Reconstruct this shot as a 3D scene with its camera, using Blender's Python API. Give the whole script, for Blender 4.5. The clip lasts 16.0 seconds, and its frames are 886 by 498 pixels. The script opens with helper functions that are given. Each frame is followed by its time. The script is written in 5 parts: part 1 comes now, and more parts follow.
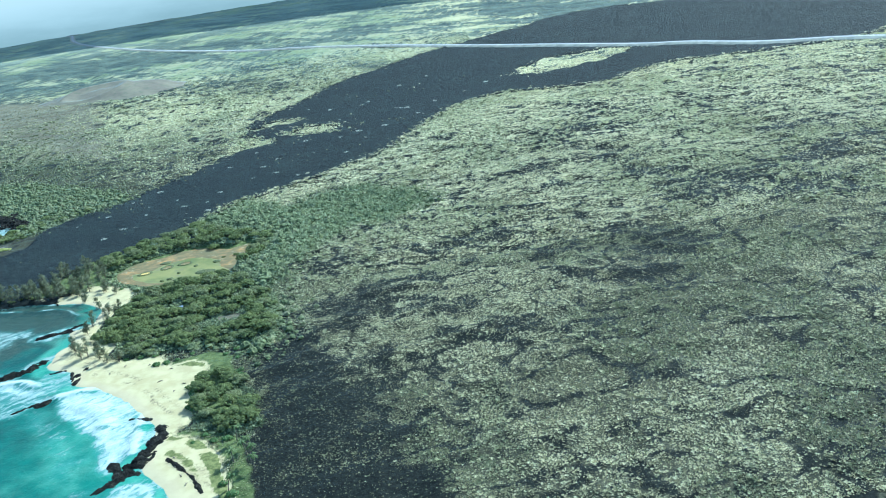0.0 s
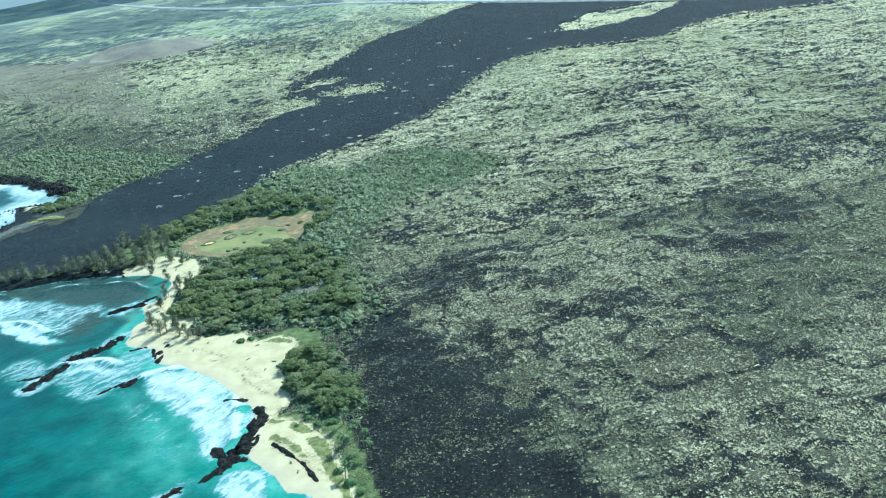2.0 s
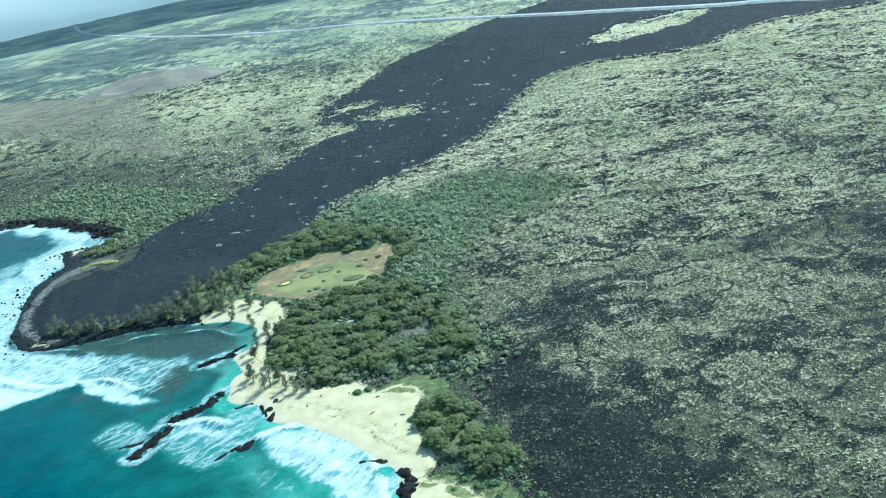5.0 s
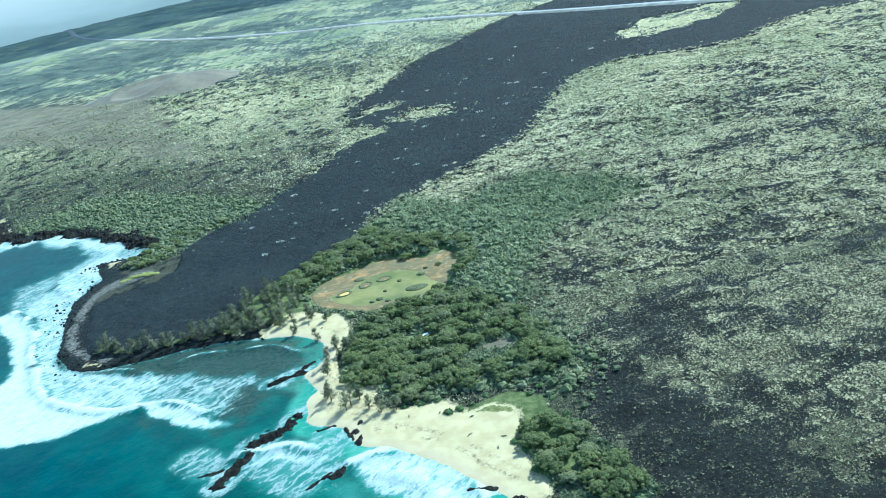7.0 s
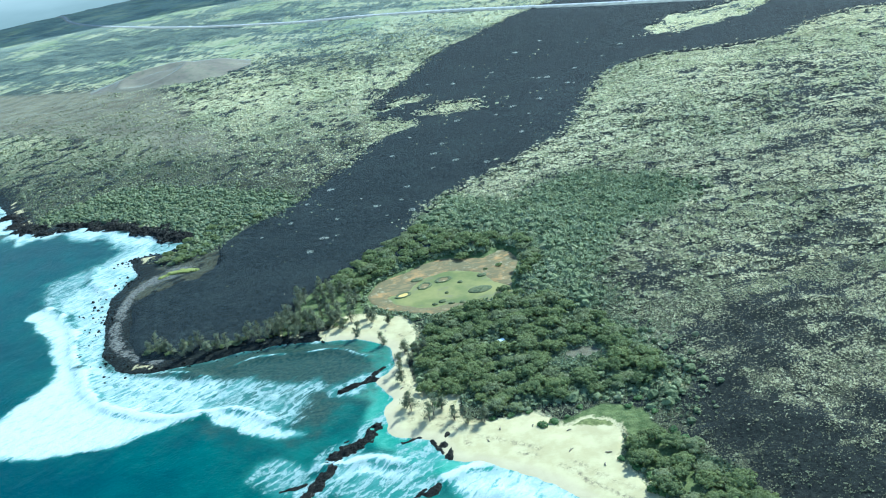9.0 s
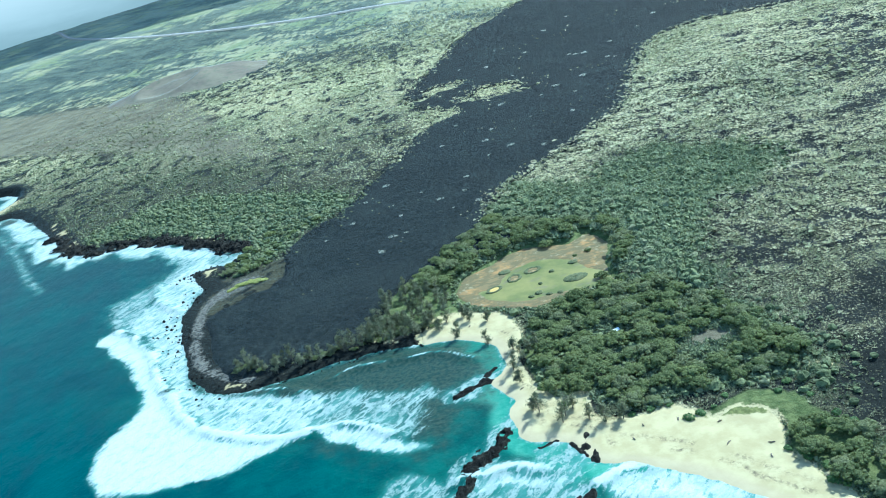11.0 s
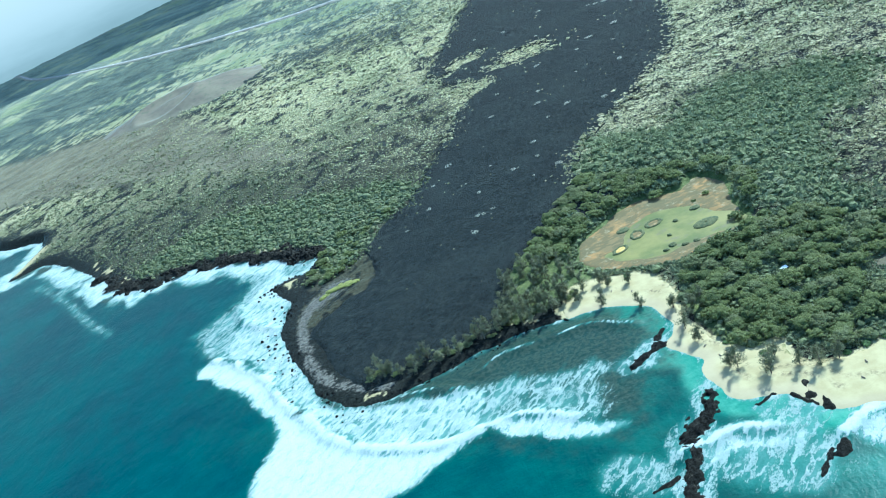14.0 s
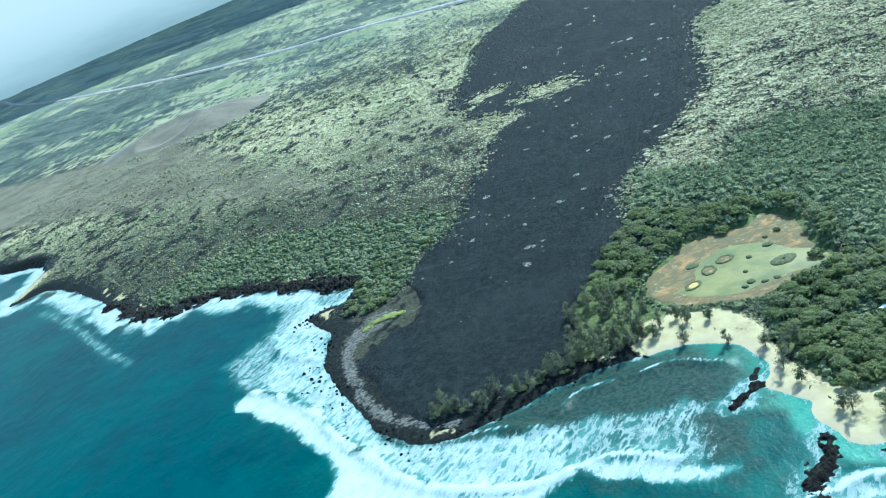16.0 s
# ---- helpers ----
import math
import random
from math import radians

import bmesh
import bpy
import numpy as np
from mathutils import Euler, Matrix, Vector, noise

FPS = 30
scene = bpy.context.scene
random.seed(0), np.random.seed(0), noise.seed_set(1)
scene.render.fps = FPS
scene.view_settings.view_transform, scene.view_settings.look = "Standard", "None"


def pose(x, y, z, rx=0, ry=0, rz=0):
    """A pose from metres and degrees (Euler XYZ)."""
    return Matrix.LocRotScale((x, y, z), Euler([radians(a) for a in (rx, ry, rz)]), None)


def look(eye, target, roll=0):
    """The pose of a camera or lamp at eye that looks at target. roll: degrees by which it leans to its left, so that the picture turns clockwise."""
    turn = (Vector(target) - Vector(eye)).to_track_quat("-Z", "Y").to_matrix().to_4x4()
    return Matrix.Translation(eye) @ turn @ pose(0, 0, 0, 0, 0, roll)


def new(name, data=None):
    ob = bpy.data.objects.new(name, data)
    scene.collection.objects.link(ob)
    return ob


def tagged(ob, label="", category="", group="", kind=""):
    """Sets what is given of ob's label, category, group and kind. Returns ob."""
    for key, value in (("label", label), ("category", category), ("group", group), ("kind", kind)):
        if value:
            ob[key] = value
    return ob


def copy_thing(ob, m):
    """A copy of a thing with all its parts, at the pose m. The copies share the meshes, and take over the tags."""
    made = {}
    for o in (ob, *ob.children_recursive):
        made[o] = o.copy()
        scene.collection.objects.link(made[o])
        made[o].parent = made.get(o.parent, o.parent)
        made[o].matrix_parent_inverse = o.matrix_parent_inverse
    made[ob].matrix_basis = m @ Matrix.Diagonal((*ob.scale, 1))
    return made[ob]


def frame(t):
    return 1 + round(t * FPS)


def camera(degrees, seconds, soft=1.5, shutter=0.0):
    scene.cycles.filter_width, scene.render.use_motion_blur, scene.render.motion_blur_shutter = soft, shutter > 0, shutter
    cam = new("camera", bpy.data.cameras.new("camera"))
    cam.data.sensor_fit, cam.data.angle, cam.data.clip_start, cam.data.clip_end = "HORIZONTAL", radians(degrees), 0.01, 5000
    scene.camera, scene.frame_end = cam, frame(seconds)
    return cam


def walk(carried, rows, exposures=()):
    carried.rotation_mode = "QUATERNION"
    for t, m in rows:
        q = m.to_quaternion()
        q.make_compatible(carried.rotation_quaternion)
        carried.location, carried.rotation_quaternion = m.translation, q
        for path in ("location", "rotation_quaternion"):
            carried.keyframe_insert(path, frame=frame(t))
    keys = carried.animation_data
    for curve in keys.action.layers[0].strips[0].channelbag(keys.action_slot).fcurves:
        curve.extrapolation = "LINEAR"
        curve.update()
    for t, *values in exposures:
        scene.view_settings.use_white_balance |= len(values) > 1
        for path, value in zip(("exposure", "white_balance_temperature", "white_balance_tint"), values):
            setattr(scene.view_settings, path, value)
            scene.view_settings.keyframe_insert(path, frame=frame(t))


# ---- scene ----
cam = camera(53.75, 16.0, soft=1.05)
# seconds, place in metres, then heading, downward pitch and lean in degrees
FLIGHT = [
    (0, 0.08, 0.03, 188.45, 1.114, 18.050, -6.672),
    (0.5, -10.71, 5.64, 189.82, 1.343, 18.027, -6.644),
    (1, -21.46, 11.43, 191.02, 1.641, 18.525, -6.691),
    (1.5, -32.22, 17.06, 192.15, 1.927, 19.527, -7.289),
    (2, -42.91, 22.74, 193.34, 2.176, 20.742, -7.330),
    (2.5, -53.65, 28.34, 194.52, 2.196, 21.650, -7.047),
    (3, -64.68, 33.98, 195.83, 2.481, 22.173, -7.655),
    (3.5, -75.77, 39.53, 197.18, 3.030, 22.290, -8.533),
    (4, -86.87, 45.06, 198.52, 2.990, 21.718, -9.305),
    (4.2, -91.31, 47.34, 199.02, 2.571, 21.074, -9.497),
    (6.3, -136.97, 75.32, 203.39, 0.108, 19.535, -9.226),
    (6.5, -141.50, 77.85, 203.74, 0.287, 19.629, -9.587),
    (7, -152.97, 84.10, 204.60, 0.701, 20.017, -10.494),
    (7.5, -164.57, 90.36, 205.57, 0.634, 20.465, -10.658),
    (8, -176.22, 96.29, 206.54, 0.014, 20.592, -10.018),
    (8.5, -187.75, 102.25, 207.62, -0.355, 20.725, -9.518),
    (9, -199.37, 108.51, 208.68, -0.280, 20.615, -9.370),
    (9.2, -204.04, 111.01, 209.09, -0.245, 20.685, -9.545),
    (11.3, -253.04, 138.38, 213.50, 0.169, 21.392, -15.561),
    (11.5, -257.74, 140.84, 213.97, 0.031, 21.283, -16.637),
    (12, -269.49, 146.90, 215.22, -0.422, 21.088, -18.327),
    (12.5, -281.24, 152.81, 216.46, -0.632, 21.458, -20.019),
    (13, -293.20, 159.03, 217.62, -0.878, 22.246, -21.749),
    (13.5, -305.18, 165.27, 218.74, -0.800, 22.850, -23.169),
    (14, -317.15, 171.47, 219.89, -0.498, 22.775, -23.081),
    (14.5, -329.02, 177.88, 221.03, -1.277, 23.200, -21.968),
    (15, -340.79, 184.40, 221.80, -2.402, 23.304, -21.310),
    (15.5, -352.35, 191.08, 222.46, -3.104, 21.728, -20.749),
    (16, -364.07, 198.11, 223.35, -3.366, 20.975, -20.449),
]


def flown(x, y, z, heading, pitch, lean):
    h, p = radians(heading), radians(pitch)
    way = Vector((-math.sin(h) * math.cos(p), math.cos(h) * math.cos(p), -math.sin(p)))
    eye = Vector((x, y, z))
    return look(eye, eye + way * 100, lean)


PATH = [(t, flown(*row)) for t, *row in FLIGHT]
walk(cam, PATH, [(0.0, 1.03, 4740, -10), (8.0, 1.02, 4740, -10), (16.0, 0.95, 4740, -10)])

# ---- light ----
SUN_ELEV, SUN_TURN = 40.0, 45.0
world = bpy.data.worlds.new("world")
scene.world = world
world.use_nodes = True
sky = world.node_tree.nodes.new("ShaderNodeTexSky")
sky.sky_type = 'NISHITA'
sky.sun_disc = False
sky.sun_elevation = radians(SUN_ELEV)
sky.sun_rotation = radians(SUN_TURN)
sky.dust_density = 0.6
sky.air_density = 1.2
sky.ozone_density = 2.5
world.node_tree.links.new(sky.outputs[0], world.node_tree.nodes["Background"].inputs[0])
world.node_tree.nodes["Background"].inputs[1].default_value = 0.15
sun = new("sun", bpy.data.lights.new("sun", 'SUN'))
sun.data.energy = 5.0
sun.data.angle = radians(0.6)
sun.data.color = (1.0, 0.95, 0.86)
sun_way = Vector((math.cos(radians(SUN_ELEV)) * math.sin(radians(SUN_TURN)), math.cos(radians(SUN_ELEV)) * math.cos(radians(SUN_TURN)), math.sin(radians(SUN_ELEV))))
sun.matrix_world = look(sun_way * 900, (0, 0, 0))


# ---- plan of the coast, metres ----
COAST_SOUTH = [(-40, 100), (-62, 200), (-88, 258), (-111, 292), (-122, 300), (-131, 312), (-140, 322), (-143, 329), (-144, 345), (-146, 358), (-154, 369),
               (-163, 381), (-173, 394), (-184, 405), (-197, 413), (-209, 419), (-213, 432), (-223, 439), (-232, 445), (-234, 453), (-234, 466), (-231, 474),
               (-235, 484), (-239, 493), (-234, 500), (-230, 508), (-230, 519), (-231, 530), (-237, 536), (-246, 544), (-258, 549)]
COAST_NORTH = [(-270, 551), (-283, 554), (-301, 555), (-317, 554), (-333, 551), (-351, 549), (-367, 547), (-382, 550), (-393, 562), (-402, 577), (-411, 603),
               (-416, 627), (-424, 655), (-426, 672), (-423, 694), (-419, 713), (-430, 739), (-433, 751), (-422, 755), (-407, 755), (-399, 774), (-413, 790),
               (-436, 810), (-462, 837), (-487, 852), (-514, 869), (-537, 868), (-553, 872), (-577, 890), (-599, 930), (-635, 993), (-666, 1043), (-698, 1081),
               (-718, 1083), (-742, 1076), (-733, 1112), (-725, 1140), (-728, 1177), (-751, 1207), (-809, 1248), (-1000, 1500), (-1500, 2300)]
COAST_FAR = [(-3500, 5400), (6000, 5400), (6000, -700), (0, -700)]
FLOW_SEAWARD = [(-300, 572), (-330, 562), (-362, 560), (-384, 566), (-400, 593), (-407, 618), (-406, 640)]
FLOW_NORTH = [(-402, 657), (-388, 668), (-373, 679), (-360, 695), (-357, 730), (-352, 757), (-336, 773), (-317, 793), (-309, 819), (-272, 895), (-236, 977), (-206, 1004), (-240, 1053),
              (-250, 1115), (-232, 1162), (-189, 1276), (-156, 1360), (-83, 1441), (-32, 1515), (120, 1640), (330, 1800)]
FLOW_SOUTH = [(760, 1500), (560, 1080), (380, 1050), (331, 1063), (284, 1073), (235, 1064), (190, 1030), (140, 1049), (78, 1085), (22, 1072), (-18, 989),
              (-55, 897), (-82, 856), (-127, 814), (-177, 773), (-204, 737), (-215, 708), (-203, 668), (-209, 647), (-240, 650), (-260, 644), (-292, 605)]
FAR_PATCH = [(105, 1195), (135, 1262), (201, 1280), (275, 1240), (214, 1192), (151, 1176)]
POND_BED = [(-242, 615), (-225, 628), (-199, 642), (-172, 635), (-159, 644), (-149, 620), (-157, 593), (-159, 568), (-171, 562), (-189, 562), (-205, 558),
            (-221, 566), (-237, 578), (-246, 595)]
POND_WATER = [(-231, 592), (-223, 597), (-209, 614), (-190, 617), (-176, 608), (-170, 592), (-162, 580), (-163, 569), (-176, 568), (-188, 571), (-202, 568),
              (-214, 570), (-226, 580)]
SAND_INNER = [(-262, 572), (-250, 574), (-230, 564), (-222, 552), (-220, 534), (-224, 518), (-227, 504), (-222, 479), (-213, 464), (-202, 466), (-206, 450),
              (-197, 441), (-182, 438), (-173, 440), (-165, 434), (-159, 424), (-149, 427), (-139, 419), (-140, 406), (-143, 397), (-138, 381), (-134, 365),
              (-138, 352), (-130, 346), (-122, 340), (-114, 330), (-108, 316), (-102, 300), (-96, 286), (-78, 250)]
SAND_OUTER = [(-150, 250), (-160, 300), (-160, 350), (-185, 385), (-225, 405), (-250, 440), (-250, 500), (-250, 530), (-270, 548)]
GRASSY = [(-162, 427), (-150, 433), (-138, 435), (-126, 426), (-122, 411), (-114, 395), (-119, 385), (-121, 367), (-131, 378), (-142, 394), (-139, 404), (-138, 419)]
DUNE_GREEN = [(-138, 350), (-124, 354), (-108, 344), (-99, 322), (-92, 300), (-80, 270), (-97, 282), (-108, 299), (-117, 314), (-128, 328), (-136, 336)]
WOOD = [(-258, 650), (-229, 652), (-214, 650), (-244, 620), (-250, 592), (-240, 572), (-212, 556), (-212, 537), (-220, 509), (-217, 473), (-202, 462), (-181, 443),
        (-166, 446), (-141, 443), (-119, 439), (-108, 453), (-114, 489), (-128, 522), (-150, 555), (-200, 555), (-154, 575), (-139, 600), (-144, 645), (-189, 676), (-214, 700)]
WOOD_WEST = [(-302, 572), (-280, 566), (-262, 575), (-240, 572), (-250, 592), (-247, 615), (-228, 632), (-200, 648), (-209, 652), (-240, 656), (-262, 646), (-294, 605)]
WOOD_SOUTH = [(-139, 406), (-127, 410), (-113, 391), (-105, 374), (-100, 355), (-96, 345), (-109, 345), (-124, 352), (-133, 369), (-136, 389)]
GREEN = [(-214, 702), (-182, 760), (-142, 725), (-86, 750), (-19, 690), (-40, 650), (-76, 634), (-104, 590), (-116, 525), (-109, 474), (-103, 436), (-118, 430),
         (-150, 560), (-150, 650), (-195, 680)]
GREEN_NORTH = [(-560, 900), (-540, 940), (-470, 945), (-400, 905), (-345, 862), (-313, 825), (-323, 793), (-356, 770), (-366, 740), (-390, 726), (-404, 760), (-412, 800),
               (-462, 848), (-510, 878)]
DARK_SHORE = [(-104, 345), (-92, 372), (-96, 400), (-100, 440), (-84, 430), (-74, 390), (-52, 350), (-28, 306), (-12, 245), (-30, 180), (-75, 240), (-95, 290)]
BERM = [(-380, 704), (-396, 698), (-406, 690), (-412, 665), (-410, 640), (-405, 605), (-395, 584), (-380, 566), (-366, 558)]
ROAD = [(900, 560), (620, 870), (492, 1026), (401, 1100), (336, 1190), (282, 1243), (180, 1372), (98, 1465), (-20, 1610), (-107, 1720), (-287, 1920), (-447, 2070),
        (-782, 2495), (-1143, 3047), (-1401, 3517), (-1600, 4000), (-1660, 4110), (-1600, 4190), (-1434, 4160), (-1200, 4300)]
HOLLOWS = [(109, 815, 30), (150, 767, 34), (146, 646, 28), (182, 603, 30), (223, 565, 34), (52, 708, 30), (-84, 470, 24), (-58, 485, 22), (-15, 451, 26),
           (-70, 444, 20), (-93, 410, 18), (-86, 367, 18), (-72, 342, 18), (8, 400, 20), (-30, 330, 18), (-55, 395, 14), (270, 620, 30), (20, 560, 26)]

# rocks: from x, y, to x, y, half width, height
OUTCROPS = [(-236, 457, -240, 453, 3.0, 1.8), (-240, 452, -246, 440, 4.6, 2.4), (-250, 438, -258, 430, 7.0, 2.6), (-257, 430, -266, 414, 6.5, 2.4), (-264, 416, -270, 405, 4.5, 1.6),
            (-243, 498, -258, 489, 4.6, 2.0), (-237, 507, -242, 503, 2.6, 1.2), (-209, 437, -211, 428, 2.6, 1.5), (-208, 426, -209, 419, 2.6, 1.4), (-211, 405, -219, 396, 3.2, 1.5),
            (-220, 400, -230, 390, 2.6, 1.2), (-216, 433, -212, 424, 2.2, 1.3), (-221, 438, -228, 435, 2.2, 1.2), (-153, 369, -163, 371, 2.2, 1.3), (-145, 360, -142, 350, 4.2, 2.0),
            (-143, 350, -145, 337, 6.0, 2.6), (-145, 337, -148, 324, 6.6, 2.5), (-149, 322, -157, 310, 4.6, 1.8), (-158, 330, -151, 318, 3.0, 1.2), (-166, 306, -172, 300, 2.4, 0.9), (-270, 416, -280, 414, 2.0, 0.8),
            (-126, 321, -119, 313, 1.7, 1.2), (-134, 330, -126, 321, 1.7, 1.3), (-119, 313, -112, 301, 1.7, 1.1)]


# ---- arithmetic ----
def lattice(i, j, seed):
    h = (i * 374761393 + j * 668265263 + seed * 974634777) & 0xFFFFFFFF
    h = ((h ^ (h >> 13)) * 1274126177) & 0xFFFFFFFF
    return ((h ^ (h >> 16)) & 0xFFFF) / 65535.0


def grain(x, y, size, seed):
    u, v = np.asarray(x) / size, np.asarray(y) / size
    i, j = np.floor(u).astype(np.int64), np.floor(v).astype(np.int64)
    f, g = u - i, v - j
    f, g = f * f * (3 - 2 * f), g * g * (3 - 2 * g)
    top = lattice(i, j, seed) * (1 - f) + lattice(i + 1, j, seed) * f
    low = lattice(i, j + 1, seed) * (1 - f) + lattice(i + 1, j + 1, seed) * f
    return top * (1 - g) + low * g


def cloud(x, y, size, seed, octaves=4):
    total, weight, share = 0.0, 0.0, 1.0
    for k in range(octaves):
        total = total + share * grain(x + 31.7 * k, y - 17.3 * k, size / 2 ** k, seed + k)
        weight, share = weight + share, share * 0.5
    return total / weight


def step(v, lo, hi):
    t = np.clip((v - lo) / (hi - lo), 0, 1)
    return t * t * (3 - 2 * t)


def curved(points, closed=True, steps=4):
    p = np.array(points, float)
    n = len(p)
    out = []
    for i in range(n if closed else n - 1):
        a, b, c, d = (p[(i + k) % n] if closed else p[min(max(i + k, 0), n - 1)] for k in (-1, 0, 1, 2))
        for k in range(steps):
            t = k / steps
            out.append(0.5 * (2 * b + (c - a) * t + (2 * a - 5 * b + 4 * c - d) * t * t + (3 * b - a - 3 * c + d) * t ** 3))
    if not closed:
        out.append(p[-1])
    return np.array(out)


def away(x, y, line, closed):
    """Distance from a polyline, and whether the point lies inside."""
    x, y = np.asarray(x, float), np.asarray(y, float)
    best, inside = np.full(x.shape, 1e12), np.zeros(x.shape, bool)
    count = len(line)
    for k in range(count if closed else count - 1):
        (ax, ay), (bx, by) = line[k], line[(k + 1) % count]
        dx, dy = bx - ax, by - ay
        t = np.clip(((x - ax) * dx + (y - ay) * dy) / (dx * dx + dy * dy + 1e-9), 0, 1)
        best = np.minimum(best, (x - ax - t * dx) ** 2 + (y - ay - t * dy) ** 2)
        if closed and ay != by:
            inside ^= ((ay > y) != (by > y)) & (x < dx * (y - ay) / dy + ax)
    return np.sqrt(best), inside


class Area:
    """A patch of the plan with a wavering outline: depth() is metres inside, below zero outside."""

    def __init__(self, points, waver=2.0, size=14.0, seed=1, closed=True):
        self.line, self.waver, self.size, self.seed, self.closed = curved(points, closed), waver, size, seed, closed
        self.low, self.high = self.line.min(0), self.line.max(0)

    def depth(self, x, y):
        x, y = np.asarray(x, float), np.asarray(y, float)
        far = np.maximum(np.maximum(self.low[0] - x, x - self.high[0]), np.maximum(self.low[1] - y, y - self.high[1]))
        out = -np.maximum(far, 80.0)
        near = far < 80
        if near.any():
            px, py = x[near], y[near]
            qx = px + self.waver * 2 * (cloud(px, py, self.size, self.seed, 3) - 0.5)
            qy = py + self.waver * 2 * (cloud(px, py, self.size, self.seed + 50, 3) - 0.5)
            d, inside = away(qx, qy, self.line, self.closed)
            out[near] = np.where(inside, d, -d) if self.closed else -d
        return out


land = Area(COAST_SOUTH + COAST_NORTH + COAST_FAR, 2.2, 11, 3)
flow = Area(FLOW_SEAWARD + FLOW_NORTH + FLOW_SOUTH, 5, 26, 5)
far_patch = Area(FAR_PATCH, 16, 22, 7)
pond_bed = Area(POND_BED, 2, 12, 9)
pond_water = Area(POND_WATER, 2.2, 9, 11)
sand = Area(SAND_INNER + SAND_OUTER, 1.6, 9, 13)
grassy = Area(GRASSY, 2, 9, 15)
dune_green = Area(DUNE_GREEN, 2, 8, 17)
wood = Area(WOOD, 2, 15, 19)
wood_west = Area(WOOD_WEST, 2, 15, 20)
wood_south = Area(WOOD_SOUTH, 1.5, 10, 21)
green = Area(GREEN, 14, 40, 23)
green_north = Area(GREEN_NORTH, 9, 40, 25)
dark_shore = Area(DARK_SHORE, 8, 25, 27)
berm = Area(BERM, 1.5, 9, 29, closed=False)


def hump(x, y, a, b, w):
    return np.exp(-((x - a) ** 2 + (y - b) ** 2) / (2 * w * w))


def slope(x, y):
    s = (x + 135) * 0.804 + (y - 345) * 0.594
    z = 0.0568 * np.minimum(s, 900) + 0.045 * np.maximum(s - 900, 0)
    z = z - 7.9 * hump(x, y, -79, 757, 150) - 11 * hump(x, y, -53, 1120, 170) + 9.8 * hump(x, y, -683, 1412, 250) + 4.6 * hump(x, y, 49, 281, 90)
    z = np.maximum(z, 1.0)
    far = np.hypot(x + 180, y - 90)
    return z + 0.03 * np.maximum(far - 4300, 0)


def bare(x, y):
    """Metres into the dark young flow, less the old islands of scrub on it."""
    d = flow.depth(x, y)
    d = np.minimum(d, -far_patch.depth(x, y))
    for a, b, r in ((-158, 1050, 27), (-208, 1117, 19), (-238, 1090, 12)):
        d = np.minimum(d, np.hypot((x - a) * 0.8, y - b) - 0.8 * r - 26 * (cloud(x, y, 15, 71, 3) - 0.5))
    return d - 13 * (cloud(x, y, 10, 73, 3) - 0.5) * step(d, -16, -2) * step(y, 600, 720)


def height(x, y, shore=None):
    shore = land.depth(x, y) if shore is None else shore
    z = slope(x, y)
    calm = np.maximum(step(sand.depth(x, y), -6, 2), step(pond_bed.depth(x, y), -8, 0))
    rough = 2.4 * (1 - np.abs(2 * cloud(x, y, 26, 81, 3) - 1)) ** 3 + 3.0 * (cloud(x, y, 60, 85, 3) - 0.5)
    z = z + rough * (1 - calm) * step(shore, 10, 60) * (1 - 0.85 * step(flow.depth(x, y), -4, 14))
    z = np.where(step(pond_bed.depth(x, y), -4, 3) > 0, z + (1.0 - z) * step(pond_bed.depth(x, y), -4, 3), z)
    ramp = np.where(sand.depth(x, y) > -4, 24.0, 4.0)
    rise = np.clip(shore / ramp, 0, 1) ** 0.8
    return np.where(shore > 0, z * rise + 0.05, np.maximum(0.12 * shore, -9))


def earthy(x, y):
    """The bare brown slope that runs from the cone down to the coast."""
    return step(-0.35 * np.abs((x + 760) + 0.75 * (y - 1500)) + 90 - 0.12 * np.abs(y - 1500), 0, 60)


